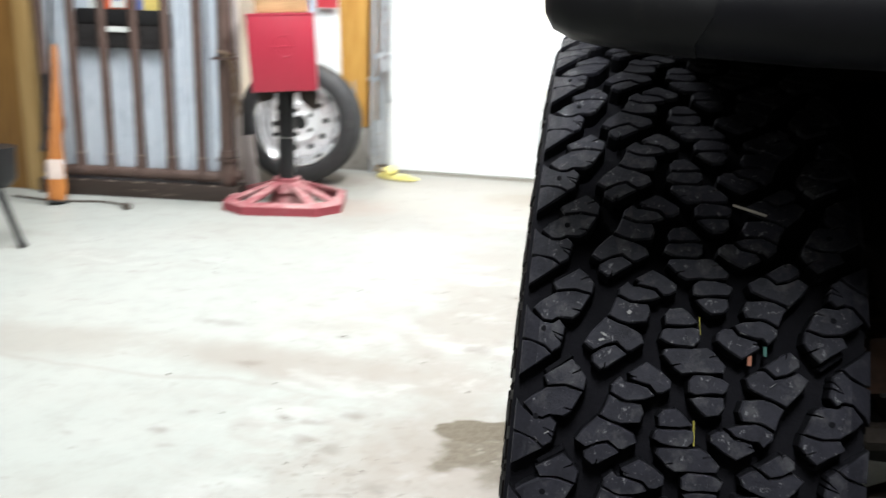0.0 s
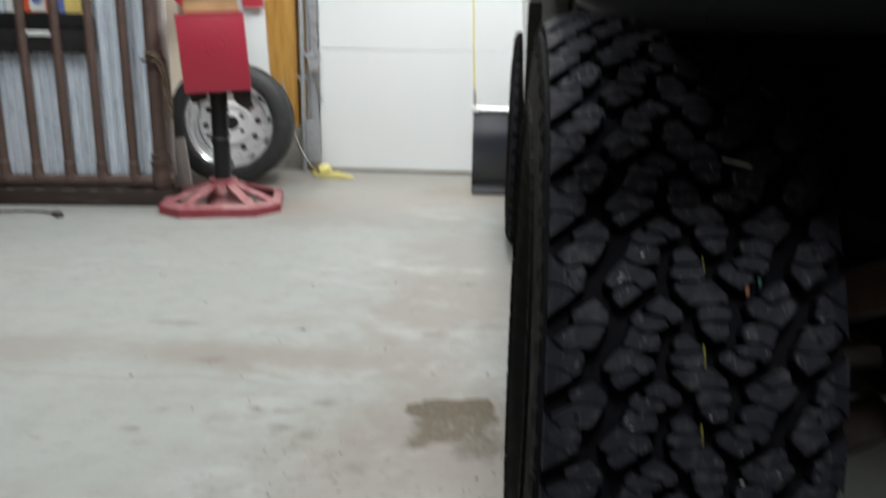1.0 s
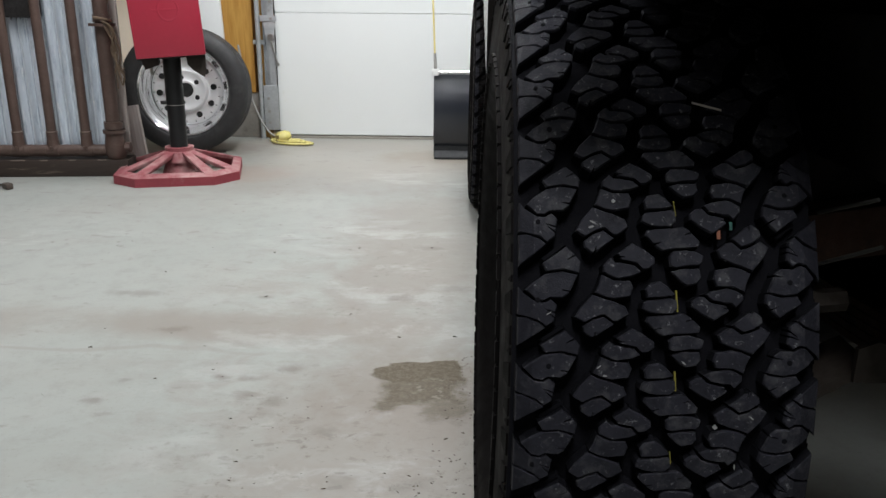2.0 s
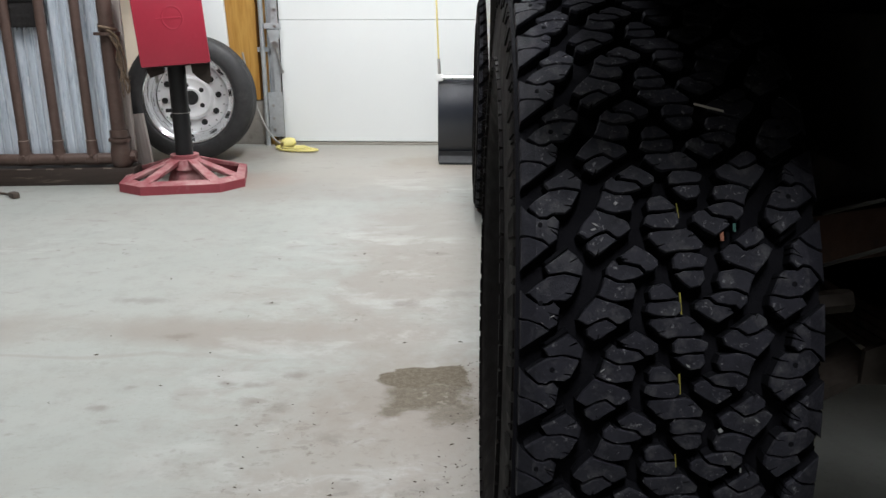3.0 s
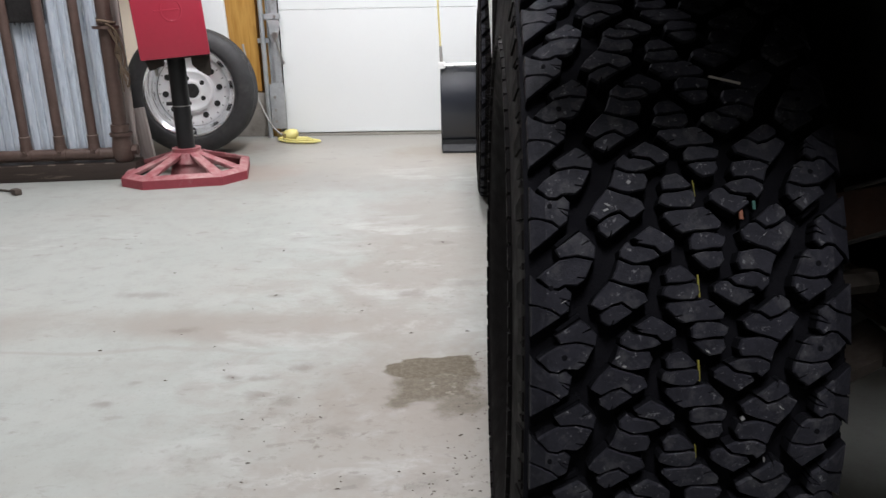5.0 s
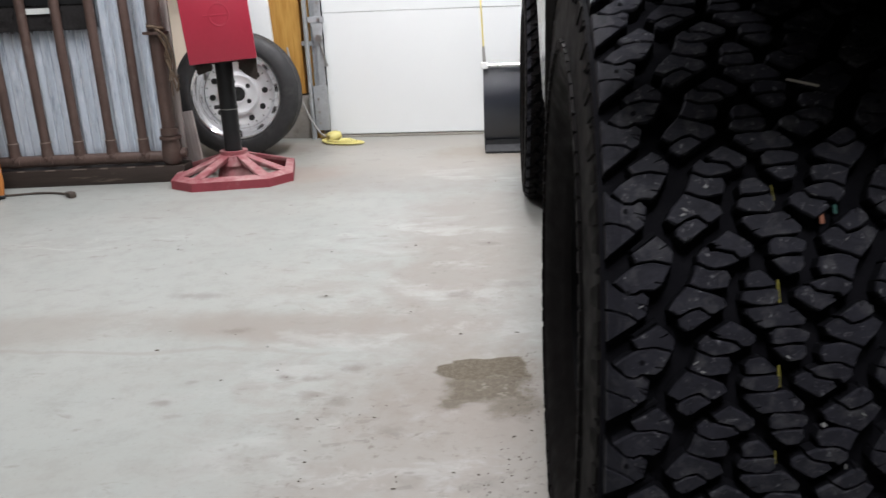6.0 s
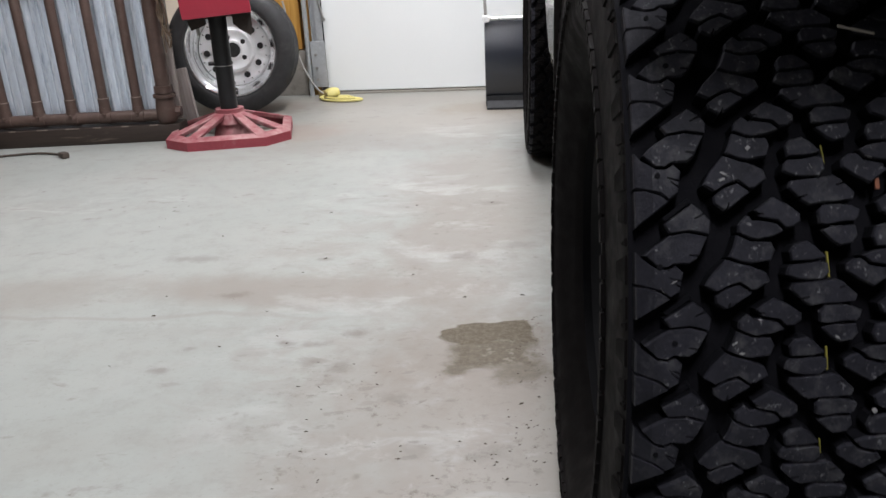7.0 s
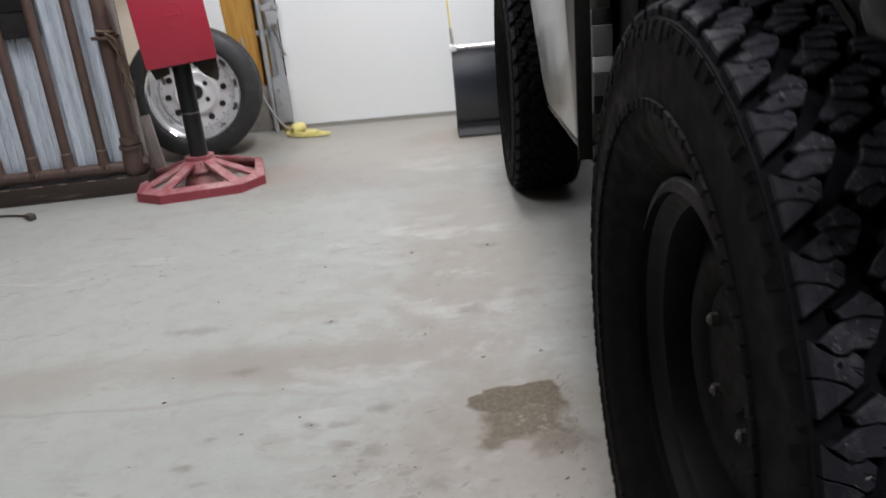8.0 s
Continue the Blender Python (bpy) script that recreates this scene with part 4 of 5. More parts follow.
for z0, z1, mt, words in ((0.590, 0.6255, M_PLATE, ""), (0.626, 0.650, M_PACKWHITE, "bright strip of tape"), (0.6505, 0.696, M_PLATE, "")):
    bm = bmesh.new()
    box(bm, (0.224, 1.492, z0), (0.254, 1.4995, z1), 0.001, None, 1)
    part("bracket_plate", bm, mt, flap, words)

bm = bmesh.new()
box(bm, (0.199, 1.500, 0.488), (0.2225, 1.510, 0.80), 0.003)
part("mud_flap", bm, M_UNDER, jeep, "black rubber mud flap")

# rear bumper: a glossy bar with a rounded top, and a scuffed plastic end cap
BAR = [(0.598, 0.768), (0.606, 0.753), (0.63, 0.746), (0.685, 0.752), (0.70, 0.77), (0.70, 0.790), (0.685, 0.803), (0.655, 0.8065), (0.632, 0.804), (0.615, 0.797), (0.603, 0.784)]


def bar(stations, rough_end=0.0):
    bm = bmesh.new()
    rnd = random.Random(7)
    rings = []
    for n, (x, k) in enumerate(stations):
        torn = rough_end if n == len(stations) - 1 else 0.0
        rings.append([bm.verts.new((x + torn * rnd.uniform(-1, 1), 0.65 + (y - 0.65) * k, 0.780 + (z - 0.780) * k)) for y, z in BAR])
    for p, q in zip(rings, rings[1:]):
        for i in range(len(BAR)):
            bm.faces.new((p[i], p[(i + 1) % len(BAR)], q[(i + 1) % len(BAR)], q[i]))
    bm.faces.new(rings[0])
    bm.faces.new(rings[-1][::-1])
    return bm


bumper = part("rear_bumper", bar(((0.250, 0.845), (0.28, 0.915), (0.33, 0.98), (0.39, 1.0), (0.60, 1.0), (1.25, 1.0), (1.63, 1.0), (1.68, 0.8))), M_GLOSSBLACK, jeep, "glossy black rear bumper bar", 60)
part("end_cap", bar(((0.197, 0.10), (0.1982, 0.34), (0.203, 0.57), (0.213, 0.71), (0.226, 0.79), (0.245, 0.855), (0.262, 0.893), (0.278, 0.927)), 0.005), M_CAP, bumper, "scuffed dull plastic end cap with a torn edge", 60)
# added pale strip that stands in for the light reflected along the bumper's top
bm = bmesh.new()
box(bm, (0.286, 0.614, 0.801), (1.60, 0.668, 0.811), 0.004)
part("top_trim", bm, M_PLATE, bumper, "pale strip standing in for the highlight along the bumper's top")
for x in (0.42, 0.47):
    bm = bmesh.new()
    box(bm, (x, 0.597, 0.762), (x + 0.012, 0.602, 0.80), 0.001, None, 1)
    part("bumper_bolt_plate", bm, M_PLASTICBLACK, bumper)

# added strip: keeps light from leaking on to the tyre between bumper and tub
bm = bmesh.new()
box(bm, (0.236, 0.690, 0.800), (1.62, 0.735, 0.90), 0.006)
part("rear_valance", bm, M_UNDER, jeep, "added dark strip that blocks light between bumper and tub")

# underbody seen past the tyre: axle, drum, leaf spring, frame rail, damper
bm = bmesh.new()
tube(bm, (0.40, 1.002, 0.383), (1.48, 1.002, 0.383), 0.036, None, 20)
lathe(bm, [(0.86, 0.0), (0.88, 0.09), (0.94, 0.13), (1.02, 0.13), (1.08, 0.09), (1.10, 0.0)], 24)
for v in bm.verts:
    if 0.85 < v.co.x < 1.11 and v.co.y < 0.5:
        v.co += Vector((0, 1.002, 0.383))
part("rear_axle", bm, M_UNDER, jeep, "dirty black rear axle")
bm = bmesh.new()
lathe(bm, [(0.40, 0.10), (0.405, 0.145), (0.44, 0.145), (0.45, 0.10)], 32)
drum = part("brake_drum", bm, M_RUST, jeep, "rusty brake drum")
drum.matrix_basis = pose(0, 1.002, 0.383)
spring = None
for k in range(5):
    bm = bmesh.new()
    half_len = 0.56 - 0.09 * k
    top, bot = [], []
    for j in range(13):
        y = -half_len + 2 * half_len * j / 12
        z = 0.45 - 0.0085 * k + 0.10 * (y / 0.56) ** 2
        top.append((0.985 + y, z))
        bot.append((0.985 + y, z - 0.007))
    slab(bm, top + bot[::-1], 0.535, 0.595)
    ob = part("spring_leaf", bm, M_RUST, jeep if spring is None else spring, "rusty leaf spring" if spring is None else "")
    spring = spring or ob
# made-up dark mass that stops light from the far side of the underbody
bm = bmesh.new()
box(bm, (0.60, 0.72, 0.42), (1.42, 1.55, 0.79), 0.03)
part("fuel_tank", bm, M_UNDER, jeep, "added dark mass that blocks light under the vehicle")
bm = bmesh.new()
box(bm, (0.46, 0.40, 0.60), (0.56, 3.4, 0.72), 0.008)
part("frame_rail", bm, M_UNDER, jeep, "dirty black frame rail")
bm = bmesh.new()
box(bm, (0.0, -0.02, -0.022), (0.30, 0.02, 0.022), 0.004, pose(0.432, 0.775, 0.541, 0, -6, 8))
part("spring_hanger", bm, M_RUST, jeep, "rusty spring hanger arm")
bm = bmesh.new()
tube(bm, (0.440, 0.755, 0.488), (0.475, 0.755, 0.492), 0.010, None, 6)
tube(bm, (0.432, 0.755, 0.487), (0.440, 0.755, 0.488), 0.0065, 0.008, 12)
part("spring_bolt", bm, M_DULL, jeep, "dull grey spring bolt")
for p, q in (((0.438, 0.745, 0.568), (0.459, 0.700, 0.590)), ((0.444, 0.745, 0.525), (0.468, 0.700, 0.554))):
    bm = bmesh.new()
    tube(bm, p, q, 0.0016, None, 8)
    part("brake_line", bm, M_NUT, jeep, "thin grey line beside the spring hanger")
bm = bmesh.new()
slab(bm, [(0.455, 0.405), (0.50, 0.432), (0.50, 0.440), (0.455, 0.416)], 0.74, 0.80, "XZ")
slab(bm, [(0.484, 0.425), (0.515, 0.425), (0.515, 0.455), (0.50, 0.462), (0.484, 0.455)], 0.735, 0.741, "XZ")
part("spring_plate", bm, M_DULL, jeep, "dirty steel spring plate")

# snow plow ahead of the front wheels
bm = bmesh.new()
curve_pts = []
for k in range(11):
    a = k / 10
    curve_pts.append((3.935 - 0.055 * math.sin(a * math.pi) - 0.02 * a, 0.03 + 0.375 * a))
slab(bm, curve_pts + [(y + 0.006, z) for y, z in curve_pts[::-1]], 0.042, 1.85)
plow = part("plow_blade", bm, M_PLOW, jeep, "glossy black curved snow plow blade", 50)
bm = bmesh.new()
tube(bm, (0.040, 3.894, 0.412), (1.85, 3.894, 0.412), 0.0085, None, 16)
part("top_edge", bm, M_EDGE, plow, "bright steel top edge")
bm = bmesh.new()
slab(bm, [(3.880, 0.004), (3.880, 0.012), (3.908, 0.040), (3.908, 0.062), (3.918, 0.062), (3.93, 0.004)], 0.042, 1.85)
part("cutting_edge", bm, M_PLOWEDGE, plow, "black steel cutting edge")
bm = bmesh.new()
slab(bm, [(3.93, 0.01), (3.885, 0.12), (3.872, 0.25), (3.905, 0.405), (3.95, 0.405), (3.93, 0.22), (3.955, 0.01)], 0.038, 0.0415)
part("end_plate", bm, M_PLOW, plow)
bm = bmesh.new()
box(bm, (0.030, 3.868, 0.398), (0.062, 3.888, 0.430), 0.005)
part("marker_clamp", bm, M_WHITECAP, plow, "white plastic marker clamp")
bm = bmesh.new()
tube(bm, (0.046, 3.878, 0.430), (0.042, 3.878, 0.50), 0.008, 0.006, 12)
part("marker_spring", bm, M_CORD, plow, "grey spring foot of the marker")
bm = bmesh.new()
tube(bm, (0.042, 3.878, 0.50), (0.015, 3.878, 1.16), 0.0045, 0.004, 10)
part("marker_rod", bm, M_ROD, plow, "thin yellow plow marker rod")

# ---------------------------------------------------------------- pipe rack with corrugated sheet
rack = thing("pipe_rack", (-1.305, 3.44, 0), "brown painted iron pipe rack standing on a dark timber base", "pipe rack", turn=6.0)
bm = bmesh.new()
box(bm, (-0.86, -0.035, 0.0), (0.055, 0.085, 0.072), 0.006)
part("base_beam", bm, M_BEAM, rack, "dark stained timber base")
# pale slivers paint the broken line of glints along the beam
rnd = random.Random(31)
for k in range(7):
    x = -0.78 + 0.118 * k
    bm = bmesh.new()
    box(bm, (x, -0.0365, 0.0695), (x + rnd.uniform(0.025, 0.075), -0.0335, 0.0735), 0.0008, None, 1)
    part("worn_edge", bm, M_PIPERIM, rack, "pale sliver painting a glint on the timber's edge")
bm = bmesh.new()
tube(bm, (-0.84, 0.0, 0.108), (-0.03, 0.0, 0.108), 0.0245, None, 18)
part("bottom_pipe", bm, M_PIPE, rack)
bm = bmesh.new()
tube(bm, (0, 0, 0.085), (0, 0, 1.45), 0.030, None, 20)
part("end_pipe", bm, M_PIPE, rack)
bm = bmesh.new()
lathe(bm, [(0.066, 0.0), (0.068, 0.020), (0.076, 0.036), (0.092, 0.043), (0.130, 0.044), (0.158, 0.040), (0.182, 0.037), (0.182, 0.0)], 24, "Z", False)
part("elbow", bm, M_PIPE, rack, "", 60)
for z, r, h in ((0.182, 0.046, 0.014), (0.200, 0.038, 0.03), (0.618, 0.053, 0.012), (0.634, 0.034, 0.03)):
    bm = bmesh.new()
    tube(bm, (0, 0, z), (0, 0, z + h), r, None, 20 if r < 0.045 else 24)
    part("pipe_collar", bm, M_PIPE, rack)
bm = bmesh.new()
tube(bm, (0.02, 0, 0.12), (0.062, 0, 0.12), 0.022, None, 8)
part("pipe_plug", bm, M_PIPE, rack)
for k in range(6):
    x = -0.118 - 0.139 * k
    bm = bmesh.new()
    tube(bm, (x, 0, 0.13), (x, 0, 1.45), 0.0195, None, 16)
    pipe = part("upright_pipe", bm, M_PIPE, rack)
    bm = bmesh.new()
    tube(bm, (x, 0, 0.126), (x, 0, 0.150), 0.0255, 0.0235, 16)
    tube(bm, (x, 0, 0.150), (x, 0, 0.187), 0.0225, None, 16)
    part("tee_fitting", bm, M_PIPE, pipe)
    bm = bmesh.new()
    tube(bm, (x, 0, 0.187), (x, 0, 0.190), 0.0240, None, 16)
    part("fitting_lip", bm, M_PIPERIM, pipe, "pale lip of the fitting")
    bm = bmesh.new()
    lathe(bm, [(x - 0.026, 0.0245), (x - 0.024, 0.0275), (x + 0.024, 0.0275), (x + 0.026, 0.0245)], 16)
    bmesh.ops.translate(bm, vec=(0, 0, 0.108), verts=bm.verts)
    part("tee_sleeve", bm, M_PIPE, pipe)
    bm = bmesh.new()
    tube(bm, (x, -0.026, 0.122), (x, -0.034, 0.122), 0.0085, 0.007, 10)
    part("set_screw", bm, M_PIPE, pipe)

# corrugated sheet stood behind the pipes
bm = bmesh.new()
cols = []
N = 300
for i in range(N + 1):
    x = -0.86 + 0.855 * i / N
    dy = 0.055 + 0.0095 * math.sin(2 * math.pi * x / 0.0375) + 0.002 * math.sin(x * 9)
    cols.append((x, dy))
slab(bm, cols + [(x, y + 0.0015) for x, y in cols[::-1]], 0.075, 1.46, "XY")
sheet = solid("corrugated_sheet", bm, M_CORR, "weathered galvanised corrugated sheet standing behind the brown pipes", "metal sheet", smooth=60)
sheet.matrix_world = pose(-1.305, 3.44, 0, 0, 0, 6)

# black cloth tray with printed packs, hung between pipes and sheet
tray = thing("cloth_tray", (-1.305, 3.44, 0), "black cloth tray hung behind the pipes, holding bright printed packs", "tray", turn=6.0)
bm = bmesh.new()
box(bm, (-0.665, 0.022, 0.655), (-0.245, 0.044, 0.80), 0.008)
rnd = random.Random(4)
for v in bm.verts:
    if v.co.z < 0.70:
        v.co.z += rnd.uniform(-0.012, 0.012)
part("pouch", bm, M_FUR, tray, "black cloth pouch")
bm = bmesh.new()
for k in range(150):
    x, z = rnd.uniform(-0.668, -0.242), rnd.choice((0.665, 0.665, 0.70, 0.735))
    w, d, lean = rnd.uniform(0.003, 0.007), rnd.uniform(0.012, 0.034), rnd.uniform(-0.012, 0.012)
    y = rnd.uniform(0.0150, 0.0215)
    vs = [bm.verts.new(p) for p in ((x - w, y, z), (x + w, y, z), (x, y + 0.005, z), (x + lean, y - 0.002, z - d))]
    for f in ((0, 1, 3), (1, 2, 3), (2, 0, 3), (0, 2, 1)):
        bm.faces.new([vs[i] for i in f])
tagged(part("fringe", bm, M_FUR, tray, "ragged black fringe"), kind="stuff")
bm = bmesh.new()
box(bm, (-0.655, 0.016, 0.75), (-0.25, 0.022, 0.81), 0.003)
part("front_band", bm, M_BLACKTUBE, tray)
bm = bmesh.new()
box(bm, (-0.53, 0.012, 0.715), (-0.41, 0.016, 0.738), 0.001, None, 1)
part("paper_label", bm, M_PACKWHITE, tray, "small pale paper label")
for x0, x1, z1, mt, nm in ((-0.60, -0.55, 0.93, M_PACKWHITE, "pale pack"), (-0.545, -0.42, 1.05, M_PACKRED, "orange-red pack"), (-0.415, -0.36, 0.93, M_PACKBLUE, "blue pack"), (-0.385, -0.29, 0.98, M_PACKYEL, "yellow pack")):
    bm = bmesh.new()
    box(bm, (x0, 0.028 if mt != M_PACKYEL else 0.036, 0.78), (x1, 0.034 if mt != M_PACKYEL else 0.041, z1), 0.002, None, 1)
    part("printed_pack", bm, mt, tray, nm)
bm = bmesh.new()
box(bm, (-0.50, 0.0225, 0.815), (-0.435, 0.027, 0.90), 0.002, None, 1)
part("printed_pack", bm, M_PACKWHITE, tray, "white and blue pack")
bm = bmesh.new()
tube(bm, (-0.467, 0.0222, 0.865), (-0.467, 0.019, 0.865), 0.022, None, 16)
part("pack_badge", bm, M_PACKBLUE, tray)

# grey board that stands behind the end pipe
bm = bmesh.new()
box(bm, (-0.004, 0.050, 0.078), (0.046, 0.070, 1.44), 0.003)
board = solid("backing_board", bm, M_GREYBOARD, "weathered grey board standing on the rack's base behind the end pipe", "board")
board.matrix_world = pose(-1.305, 3.44, 0, 0, 0, 6)

# cord tied to the end pipe
hang = thing("loose_rope", (0, 0, 0), "frayed brown rope tied round the end pipe and hanging beside it", "rope")
cable("knot", [(-1.318, 3.396, 0.652), (-1.296, 3.394, 0.650), (-1.270, 3.404, 0.644), (-1.262, 3.43, 0.640)], 0.006, M_ROPE, hang)
rnd = random.Random(23)
for k in range(9):
    dx, dy, low = rnd.uniform(-0.012, 0.016), rnd.uniform(-0.008, 0.008), rnd.uniform(0.34, 0.47)
    cable("strand", [(-1.285 + dx * 0.3, 3.400, 0.635), (-1.258 + dx, 3.403 + dy, 0.60), (-1.250 - dx, 3.408 + dy, 0.52), (-1.246 + dx, 3.405 - dy, 0.45), (-1.238 + dx * 1.6, 3.402 + dy, low)], rnd.uniform(0.0016, 0.0034), M_ROPE, hang)
cable("loop", [(-1.285, 3.395, 0.64), (-1.25, 3.40, 0.61), (-1.235, 3.42, 0.52), (-1.24, 3.42, 0.46), (-1.228, 3.42, 0.42), (-1.236, 3.42, 0.385)], 0.0045, M_ROPE, hang)

# offcut leaning beside the rack
bm = bmesh.new()
box(bm, (-0.032, -0.02, 0.0), (0.032, 0.02, 0.262), 0.003)
off = solid("wood_offcut", bm, M_GREYBOARD, "weathered grey wood offcut leaning beside the pipe rack", "wood block")
off.matrix_world = pose(-1.306, 3.70, 0.002, -6, -7, 10)

# ---------------------------------------------------------------- pedestal stand with red box
stand = thing("pedestal_stand", (-1.045, 3.475, 0), "faded red cast-iron pedestal base with black post and red box", "pedestal", turn=13.0)
S, C = 0.251, 0.096
ring_out = [(S, -S + C), (S, S - C), (S - C, S), (-S + C, S), (-S, S - C), (-S, -S + C), (-S + C, -S), (S - C, -S)]
bm = bmesh.new()
layers = []
for k, z in ((1.0, 0.0), (1.0, 0.036), (0.975, 0.041), (0.865, 0.049), (0.85, 0.038), (0.92, 0.0)):
    layers.append([bm.verts.new((x * k, y * k, z)) for x, y in ring_out])
for p, q in zip(layers, layers[1:] + layers[:1]):
    for i in range(8):
        bm.faces.new((p[i], p[(i + 1) % 8], q[(i + 1) % 8], q[i]))
bmesh.ops.recalc_face_normals(bm, faces=bm.faces)
for f in bm.faces:
    f.material_index = 1 if f.normal.z < 0.3 else 0
part("base_ring", bm, M_REDCAST, stand, "faded red octagonal rim, paler on its upper face").data.materials.append(M_REDSIDE)
bm = bmesh.new()
lathe(bm, [(0.062, 0.076), (0.103, 0.064), (0.106, 0.060), (0.122, 0.060), (0.122, 0.040), (0.06, 0.040)], 24, "Z")
tube(bm, (0, 0, 0.002), (0, 0, 0.060), 0.080, 0.062, 20)
part("hub", bm, M_REDCAST, stand)
for k in range(8):
    x, y = ring_out[k]
    a = Vector((x * 0.885, y * 0.885, 0.0475))
    d = Vector((x, y, 0)).normalized()
    b = d * 0.055 + Vector((0, 0, 0.108))
    w = Vector((-d.y, d.x, 0))
    bm = bmesh.new()
    vs = []
    for c, wide_, th in ((a, 0.026, 0.016), (b, 0.019, 0.024)):
        vs.append([bm.verts.new(c + w * wide_), bm.verts.new(c - w * wide_), bm.verts.new(c - w * wide_ * 0.8 - Vector((0, 0, th))), bm.verts.new(c + w * wide_ * 0.8 - Vector((0, 0, th)))])
    for i in range(4):
        bm.faces.new((vs[0][i], vs[0][(i + 1) % 4], vs[1][(i + 1) % 4], vs[1][i]))
    bm.faces.new(vs[0])
    bm.faces.new(vs[1][::-1])
    bmesh.ops.recalc_face_normals(bm, faces=bm.faces)
    bmesh.ops.bevel(bm, geom=bm.edges[:], offset=0.003, segments=1, affect="EDGES")
    part("spoke", bm, M_REDCAST, stand)
bm = bmesh.new()
tube(bm, (0, 0, 0.122), (0, 0, 0.497), 0.0365, None, 28)
post = part("post", bm, M_BLACKTUBE, stand, "black painted steel post")
bm = bmesh.new()
tube(bm, (0, 0, 0.298), (0, 0, 0.301), 0.0369, None, 28)
part("scratch_band", bm, M_STEEL, post, "worn bright line")
bm = bmesh.new()
tube(bm, (-0.034, -0.01, 0.31), (-0.058, -0.012, 0.31), 0.008, None, 8)
part("clamp_screw", bm, M_BLACKTUBE, post)
bm = bmesh.new()
slab(bm, [(0.055, 0.485), (0.055, 0.455), (0.075, 0.43), (0.115, 0.40), (0.125, 0.42), (0.13, 0.485)], -0.10, 0.05, "XZ")
slab(bm, [(-0.055, 0.485), (-0.055, 0.46), (-0.11, 0.445), (-0.12, 0.485)], -0.10, 0.05, "XZ")
box(bm, (-0.115, -0.11, 0.484), (0.115, 0.09, 0.4895), 0.002)
bracket = part("bracket", bm, M_DULL, stand, "dark rusty steel bracket under the box")
bracket.matrix_basis = pose(0.006, 0, 0.504, 0, -3.6, 5) @ pose(0, 0, -0.490)
bm = bmesh.new()
tube(bm, (-0.075, -0.08, 0.49), (-0.070, -0.08, 0.43), 0.007, None, 8)
part("hanging_bolt", bm, M_STEEL, stand)
bm = bmesh.new()
box(bm, (-0.135, -0.14, 0.49), (0.133, 0.10, 0.80), 0.006)
redbox = part("box", bm, M_REDBOX, stand, "red painted sheet-steel box with a dented embossed front")
bm = bmesh.new()
n = 40
rings = []
for k in range(n):
    a = 2 * math.pi * k / n
    c, s_ = math.cos(a), math.sin(a)
    rings.append([bm.verts.new((0.012 + r * c * 0.040, -0.140 - h, 0.672 + r * s_ * 0.045)) for r, h in ((1.08, 0.0), (1.0, 0.0009), (0.94, 0.0009), (0.86, 0.0))])
for k in range(n):
    p, q = rings[k], rings[(k + 1) % n]
    for i in range(3):
        bm.faces.new((p[i], p[i + 1], q[i + 1], q[i]))
box(bm, (-0.052, -0.1409, 0.668), (0.046, -0.139, 0.675), 0.0006, None, 1)
part("embossed_oval", bm, M_REDBOX, redbox)
bm = bmesh.new()
box(bm, (-0.1365, -0.1415, 0.790), (0.1345, 0.102, 0.803), 0.004)
part("lid_lip", bm, M_REDBOX, redbox)
LEAN = pose(0.006, 0, 0.505, 0, -3.6, 5) @ pose(0, 0, -0.49)
redbox.matrix_basis = LEAN
bm = bmesh.new()
box(bm, (-0.10, -0.10, 0.8045), (0.115, 0.06, 0.866), 0.004)
wb = solid("wood_block", bm, M_OAK, "bare wooden block lying on the red box", "wood block")
wb.matrix_world = pose(-1.045, 3.475, 0.001, 0, 0, 13) @ LEAN
bm = bmesh.new()
box(bm, (-0.115, -0.11, 0.867), (0.150, 0.07, 0.882), 0.002)
wp = solid("wood_plank", bm, M_OAK, "thin wooden plank lying on a wooden block", "plank")
wp.matrix_world = pose(-1.045, 3.475, 0.001, 0, 0, 13) @ LEAN

# red enamel sign on the wall
sign = thing("wall_sign", (-1.50, 4.40, 0.985), "red enamel sign with cream numerals hung on the wall", "sign")
bm = bmesh.new()
tube(bm, (0, 0, 0), (0, -0.006, 0), 0.118, None, 48)
disc = part("disc", bm, M_SIGN, sign)
bm = bmesh.new()
lathe(bm, [(-0.0062, 0.072), (-0.0085, 0.072), (-0.0085, 0.082), (-0.0062, 0.082)], 48, "Y")
part("disc_ring", bm, M_SIGNWHITE, disc)
lettering("numeral", "1", 0.13, M_SIGNWHITE, disc, pose(0, -0.0075, 0, 90))
